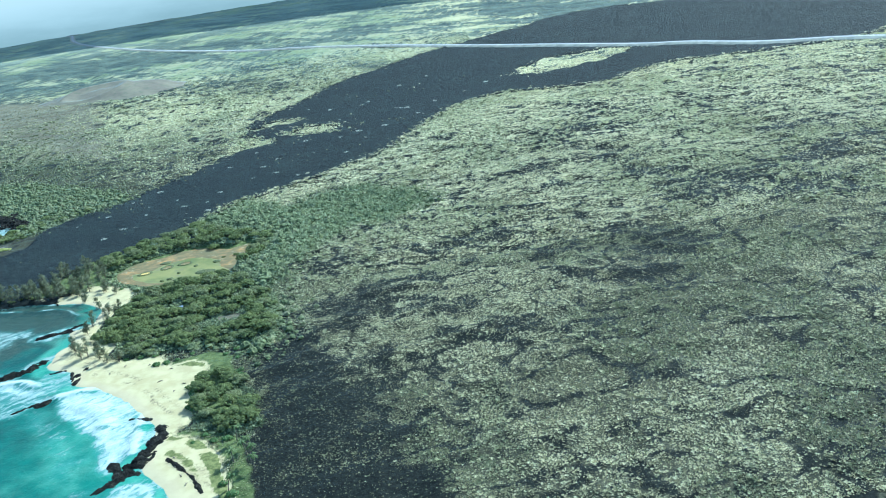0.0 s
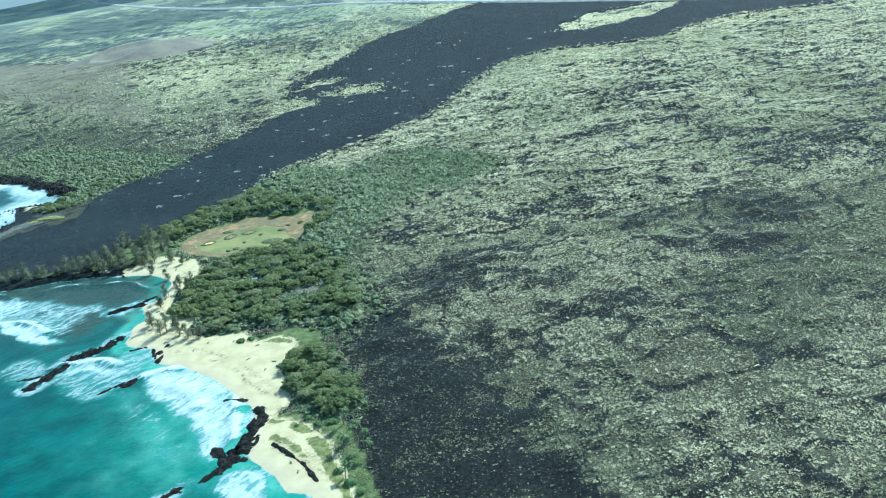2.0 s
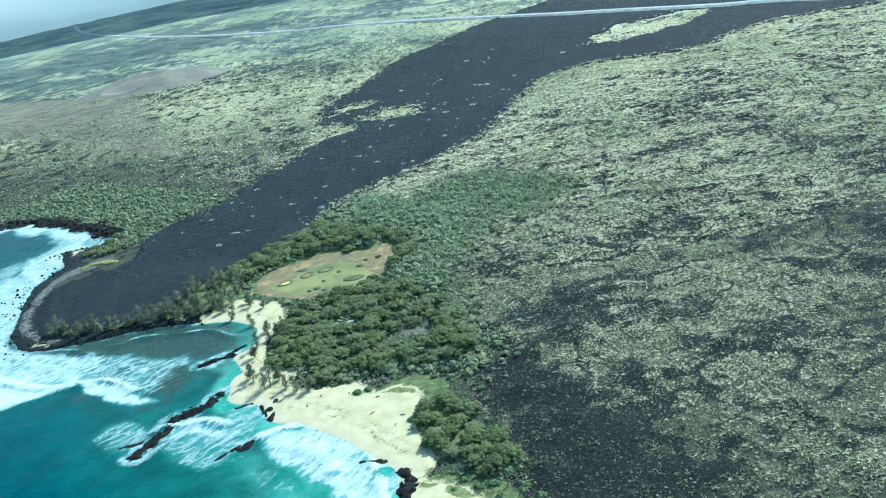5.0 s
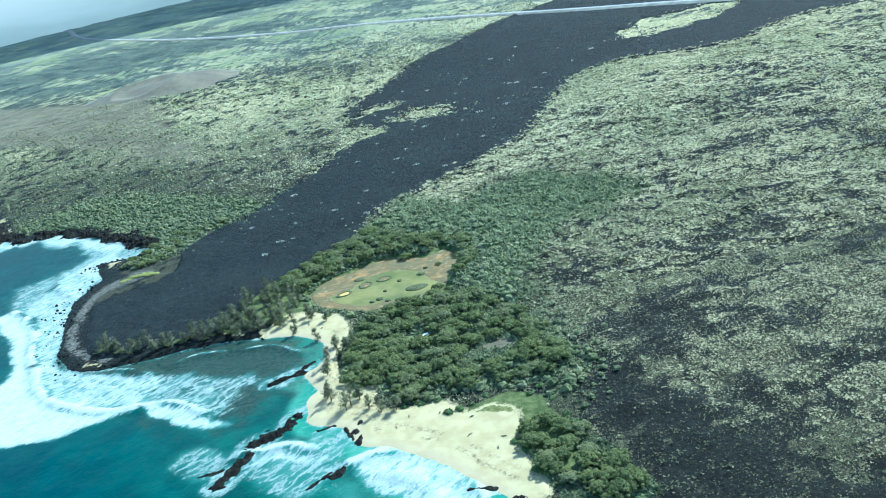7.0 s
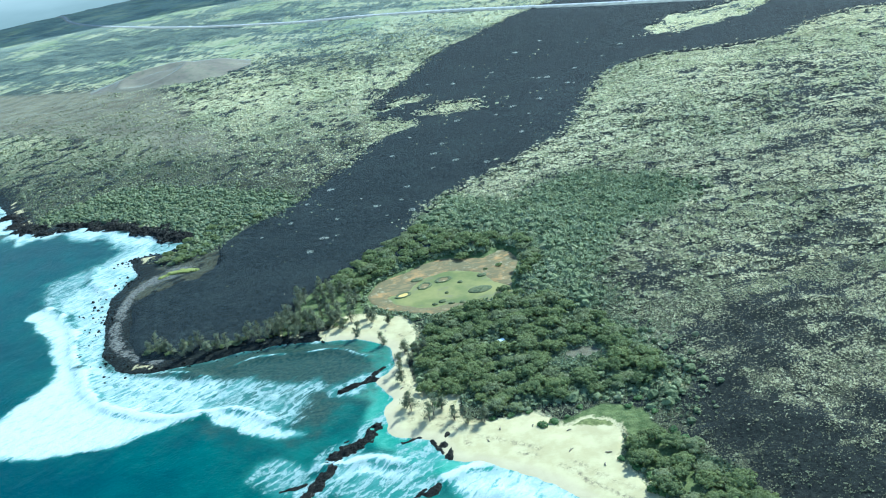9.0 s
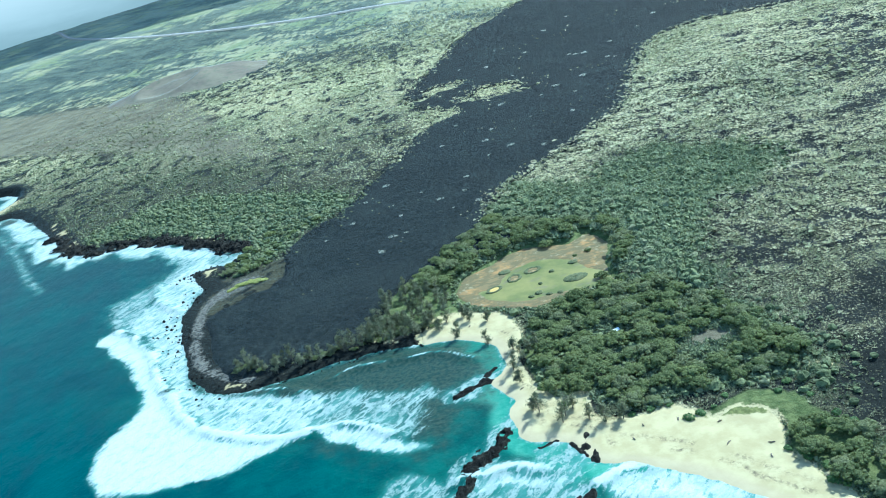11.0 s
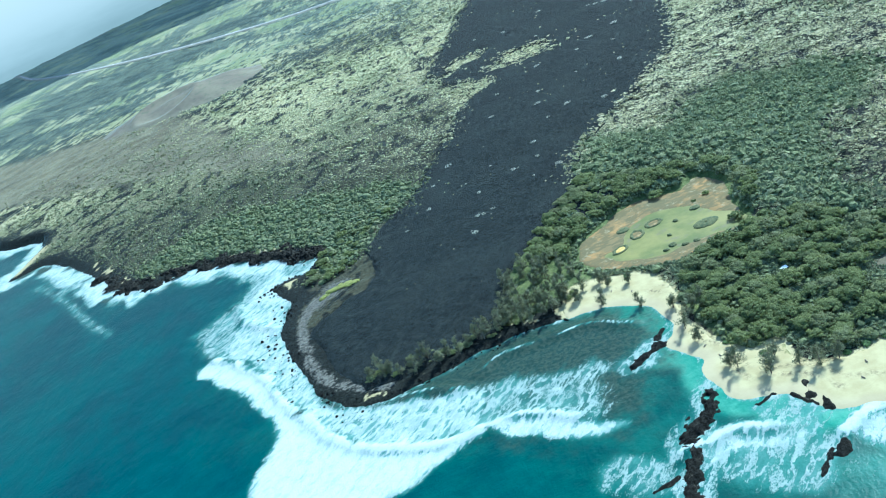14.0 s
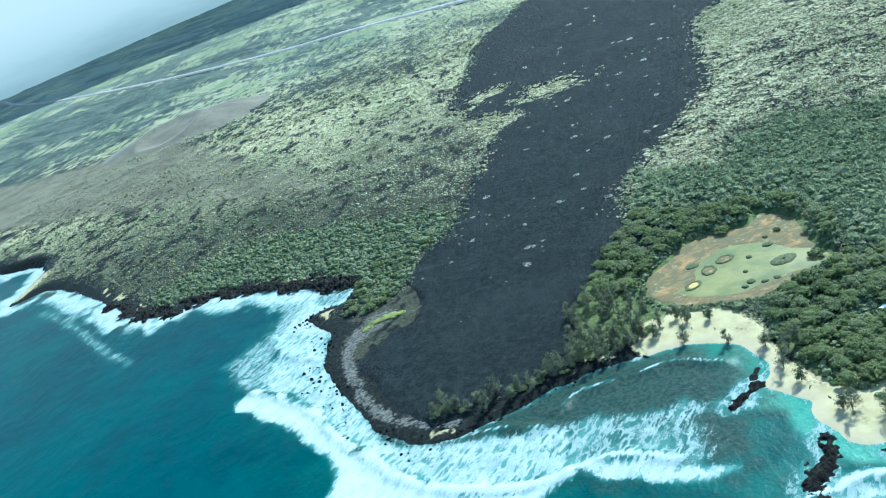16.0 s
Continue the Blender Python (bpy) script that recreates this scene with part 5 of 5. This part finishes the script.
BOULDERS = [rock_mesh(60 + k, 1.0, 0.85, 0.75, 0.3) for k in range(6)]
rng = np.random.default_rng(601)
path = curved(COAST_NORTH[:22], False, 8)
count = 0
while count < 290:
    p = path[rng.integers(0, len(path) - 1)] + rng.normal(0, 1, 2) * 1.5
    out = abs(rng.normal(0, 1)) * 12 - 4
    way = np.array([-0.8, -0.6]) if p[0] < -400 else np.array([-0.3, -0.95])
    x, y = p + way * out
    depth = float(land.depth(np.array([x]), np.array([y]))[0])
    if depth < -20 or depth > 6 or (x > -360 and depth < -5):
        continue
    s = min(max(rng.lognormal(-0.75, 0.5), 0.2), 1.3)
    ob = copy_thing(boulder, Matrix.Identity(4)) if count else new("boulder", BOULDERS[0])
    boulder = boulder if count else ob
    ob.data = BOULDERS[rng.integers(0, 6)]
    ob.matrix_basis = Matrix.Translation((x, y, max(z_at(x, y), 0.0) + 0.1)) @ Matrix.Rotation(rng.uniform(0, 6.28), 4, 'Z') @ Matrix.Scale(s, 4)
    tagged(ob, "black boulder standing in white water" if depth < 0 else "black boulder on the rocky lava shore", "boulder", "boulders round the point")
    count += 1


# ledges and boulders of the north coast
rng = np.random.default_rng(611)
coast = curved(COAST_NORTH[20:], False, 8)
coast = coast[(coast[:, 0] > -640) & (coast[:, 1] < 960)]
for k in range(26):
    p = coast[int((k + 0.5) / 26 * len(coast))]
    q = p + np.array([rng.normal(0, 4) + 3, rng.normal(0, 4) + 4])
    ob = outcrop("lava_ledge", q[0], q[1], q[0] + rng.uniform(-9, -3), q[1] + rng.uniform(2, 8), rng.uniform(4, 7.5), rng.uniform(1.4, 2.6), 1200 + 9 * k, max(z_at(q[0], q[1]), 0.0) - 0.3)
    tagged(ob, "jagged black lava ledge above the surf", "rock", "ledges along the north coast")


# ---- breaking waves ----
FOAM_M = plain_material("thick_foam", (0.38, 0.44, 0.425), (0.46, 0.49, 0.475), 2.5, 0.9, 0.1, 0.7)


def breaker(line, wide, tall, seed):
    """Rolled crest of white water that thins out to both ends."""
    rng = np.random.default_rng(seed)
    c = curved(line, False, 12)
    n = len(c)
    verts, faces, sizes = [], [], []
    across = np.linspace(-1, 1, 9)
    for k, p in enumerate(c):
        way = c[min(k + 1, n - 1)] - c[max(k - 1, 0)]
        way = way / np.linalg.norm(way)
        side = np.array([-way[1], way[0]])
        swell = math.sin(math.pi * (k + 0.5) / n) ** 0.5
        swell *= 0.7 + 0.6 * float(grain(np.array([k / 5.0]), np.array([seed * 3.0]), 1.0, seed)[0])
        for u in across:
            ragged = 1 + 0.5 * (float(grain(np.array([k / 2.0]), np.array([u * 3 + seed]), 1.0, seed + 9)[0]) - 0.5)
            q = p + side * u * wide * swell * ragged
            verts.append((q[0], q[1], 0.15 + tall * swell * ((1 - u * u) ** 1.5 * ragged * 1.1 + 0.12 * rng.normal() * (1 - u * u)) - 0.35 * u * u))
    m = len(across)
    for k in range(n - 1):
        for j in range(m - 1):
            faces += [k * m + j, k * m + j + 1, (k + 1) * m + j + 1, (k + 1) * m + j]
            sizes.append(4)
    ob = new("breaking_wave", mesh_of("breaking_wave", verts, faces, sizes, FOAM_M))
    return tagged(ob, "long white breaking wave rolling toward the shore", "wave", "breaking waves")


breaker([(-471, 674), (-452, 650), (-435, 619), (-424, 586), (-410, 557), (-398, 533), (-377, 510), (-352, 494)], 3.2, 0.9, 1)


# ---- cinder cone ----
def cone_material():
    m, nt, b = shader("red_brown_cinder", 0.9, 0.2, 0.3)
    col = blend(nt, between(nt, spot(nt, 60, 5), 0.35, 0.65), (0.14, 0.115, 0.085), (0.19, 0.165, 0.11))
    col = blend(nt, between(nt, spot(nt, 9, 5), 0.5, 0.7, 0.0, 0.6), col, (0.10, 0.11, 0.065))
    nt.links.new(col, b.inputs["Base Color"])
    relief(nt, b, spot(nt, 12, 5), 0.5, 2.0)
    return m


cxs, cys = lines((-860, -440, 6, 1.0)), lines((1400, 1800, 6, 1.0))
CX, CY = np.meshgrid(cxs, cys)
turn = 0.35
cu = ((CX + 590) * math.cos(turn) - (CY - 1605) * math.sin(turn)) / 165
cv = ((CX + 590) * math.sin(turn) + (CY - 1605) * math.cos(turn)) / 100
ring = np.hypot(cu, cv) + 0.16 * (cloud(CX, CY, 70, 181, 3) - 0.5)
rise = 20 * step(1.0 - ring, -0.1, 0.9)
bowl = np.hypot((CX + 615) / 55, (CY - 1580) / 50)
CZ = slope(CX, CY) - 1 + rise - 5 * step(1 - bowl, 0.0, 0.5) + 4 * hump(CX, CY, -505, 1612, 22) + 3 * np.exp(-((bowl - 1.05) / 0.12) ** 2) + 1.2 * (cloud(CX, CY, 20, 185, 3) - 0.5) - 4 * step(ring, 0.98, 1.1)
tagged(sheet("cinder_cone", cxs, cys, CZ, ring < 1.0, cone_material()), "low brown cinder cone with a shallow crater", "cinder cone")


# ---- highway ----
def ribbon(name, line, profile, lift, material, steps=14):
    c = curved(line, False, steps)
    n, m = len(c), len(profile)
    verts, faces, sizes = [], [], []
    for k, p in enumerate(c):
        way = c[min(k + 1, n - 1)] - c[max(k - 1, 0)]
        way = way / np.linalg.norm(way)
        side = np.array([-way[1], way[0]])
        top = float(slope(p[0], p[1])) + lift
        for u, z in profile:
            q = p + side * u
            verts.append((q[0], q[1], top + z))
    for k in range(n - 1):
        for j in range(m - 1):
            faces += [k * m + j, (k + 1) * m + j, (k + 1) * m + j + 1, k * m + j + 1]
            sizes.append(4)
    return mesh_of(name, verts, faces, sizes, material)


ROAD_M = plain_material("worn_pale_asphalt", (0.22, 0.215, 0.21), (0.29, 0.28, 0.265), 30)
BANK_M = plain_material("road_gravel", (0.20, 0.19, 0.15), (0.30, 0.285, 0.22), 12)
LINE_M = plain_material("road_paint", (0.7, 0.7, 0.66), (0.8, 0.8, 0.78), 6)
road = tagged(new("road", ribbon("road", ROAD, [(-12, -2.8), (-6.5, -0.1), (-6, 0.0)], 3.6, BANK_M)), "pale two-lane highway on a low bank across the slope", "road", kind="structure")
part("carriageway", ribbon("carriageway", ROAD, [(-6, 0.0), (0, 0.06), (6, 0.0)], 3.6, ROAD_M), road)
part("far_bank", ribbon("far_bank", ROAD, [(6, 0.0), (6.5, -0.1), (12, -2.8)], 3.6, BANK_M), road)
part("centre_line", ribbon("centre_line", ROAD, [(-0.25, 0.08), (0.25, 0.08)], 3.6, LINE_M), road)
for track in ([(-1640, 4130), (-1500, 4400), (-1300, 4600)],):
    tagged(new("dirt_track", ribbon("dirt_track", track, [(-4.5, -1.5), (-3, 0), (3, 0), (4.5, -1.5)], 2.0, BANK_M)), "pale unpaved track branching from the highway", "track", kind="structure")

# ---- hut in the wood ----
WALL_M = plain_material("weathered_boards", (0.35, 0.31, 0.25), (0.45, 0.41, 0.34), 1.0)
ROOF_M = plain_material("white_sheet_roof", (0.70, 0.71, 0.70), (0.82, 0.82, 0.80), 1.5, 0.5, 0.4)
DOOR_M = plain_material("dark_door", (0.10, 0.08, 0.06), (0.14, 0.11, 0.08), 0.5)


def box_part(name, x0, x1, y0, y1, z0, z1, material, parent, label=""):
    v = [(x, y, z) for z in (z0, z1) for x, y in ((x0, y0), (x1, y0), (x1, y1), (x0, y1))]
    f = [3, 2, 1, 0, 4, 5, 6, 7, 0, 1, 5, 4, 1, 2, 6, 5, 2, 3, 7, 6, 3, 0, 4, 7]
    return part(name, mesh_of(name, v, f, [4] * 6, material, False), parent, label)


hut = thing("hut", -176, 508, z_at(-176, 508), "small hut with a white roof among trees", "hut", turn=0.4, size=0.6)
box_part("wall", -2.4, 2.4, -1.7, -1.58, -0.3, 2.5, WALL_M, hut)
box_part("wall", -2.4, 2.4, 1.58, 1.7, -0.3, 2.5, WALL_M, hut)
box_part("wall", -2.4, -2.28, -1.58, 1.58, -0.3, 2.5, WALL_M, hut)
box_part("wall", 2.28, 2.4, -1.58, 1.58, -0.3, 2.5, WALL_M, hut)
box_part("door", -0.45, 0.45, -1.75, -1.7, 0.0, 2.05, DOOR_M, hut, "dark plank door")
for sgn in (-1, 1):
    v = [(-2.8, sgn * 2.2, 2.45), (2.8, sgn * 2.2, 2.45), (2.8, 0, 3.5), (-2.8, 0, 3.5)]
    v += [(a, b, c + 0.1) for a, b, c in v]
    part("roof", mesh_of("roof", v, [0, 1, 2, 3, 4, 5, 6, 7, 0, 1, 5, 4, 1, 2, 6, 5, 2, 3, 7, 6, 3, 0, 4, 7], [4] * 6, ROOF_M, False), hut, "white sheet roof slope")

# ---- driftwood and wrack on the sand ----
WOOD_M = plain_material("bleached_driftwood", (0.10, 0.08, 0.06), (0.22, 0.18, 0.13), 0.6)
for k, (x, y, l) in enumerate(((-160, 408, 2.4), (-146, 402, 2.0), (-158, 422, 1.6), (-149, 395, 1.8), (-172, 430, 1.8), (-186, 432, 1.5), (-128, 322, 1.5), (-124, 315, 1.4), (-120, 308, 1.6),
                               (-131, 330, 1.4), (-228, 482, 1.8), (-226, 472, 1.6), (-244, 556, 1.8), (-236, 548, 1.5), (-192, 425, 1.6))):
    rng = np.random.default_rng(700 + k)
    a = rng.uniform(0, 3.14)
    me = mesh_of("driftwood", *joined([tube([(-l / 2, 0, 0.25), (0, 0.15, 0.32), (l / 2, -0.1, 0.22)], (0.16, 0.22, 0.1), 6), tube([(0.1, 0.1, 0.3), (0.4, 0.5, 0.6)], (0.09, 0.03), 5)]), WOOD_M)
    ob = new("driftwood", me)
    ob.matrix_basis = Matrix.Translation((x, y, z_at(x, y) + 0.1)) @ Matrix.Rotation(a, 4, 'Z') @ Matrix.Scale(1.3, 4)
    tagged(ob, "dark driftwood log lying on pale sand", "driftwood", "driftwood on the beach")


# ---- glowing backdrop, hazy distance painted on ----
def haze_glow_material():
    m = bpy.data.materials.new("painted_haze_glow")
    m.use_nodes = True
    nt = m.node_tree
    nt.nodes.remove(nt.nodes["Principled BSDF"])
    # haze is painted as emission that pales upward, lit by no lamp
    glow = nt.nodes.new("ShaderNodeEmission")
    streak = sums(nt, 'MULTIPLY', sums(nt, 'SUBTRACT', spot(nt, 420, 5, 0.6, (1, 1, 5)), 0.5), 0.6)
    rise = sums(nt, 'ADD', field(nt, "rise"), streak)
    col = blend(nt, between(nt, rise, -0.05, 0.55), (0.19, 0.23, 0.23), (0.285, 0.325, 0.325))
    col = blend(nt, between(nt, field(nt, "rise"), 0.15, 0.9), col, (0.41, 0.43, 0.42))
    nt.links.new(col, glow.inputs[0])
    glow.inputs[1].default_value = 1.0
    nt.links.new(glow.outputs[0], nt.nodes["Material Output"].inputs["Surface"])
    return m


# added wall that glows in place of far land and low sky
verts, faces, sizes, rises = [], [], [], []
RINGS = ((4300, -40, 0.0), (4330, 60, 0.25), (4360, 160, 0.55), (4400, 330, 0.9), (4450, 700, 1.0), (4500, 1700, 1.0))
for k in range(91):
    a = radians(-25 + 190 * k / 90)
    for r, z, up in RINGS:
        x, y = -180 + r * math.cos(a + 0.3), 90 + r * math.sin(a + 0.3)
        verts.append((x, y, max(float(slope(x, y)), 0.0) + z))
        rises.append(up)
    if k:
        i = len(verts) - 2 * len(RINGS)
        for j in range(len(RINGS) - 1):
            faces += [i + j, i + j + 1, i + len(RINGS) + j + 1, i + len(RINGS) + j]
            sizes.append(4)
tagged(new("backdrop", mesh_of("backdrop", verts, faces, sizes, haze_glow_material(), True, {"rise": rises})), "glowing backdrop painted as pale blue haze beyond the land", "distance", kind="structure")
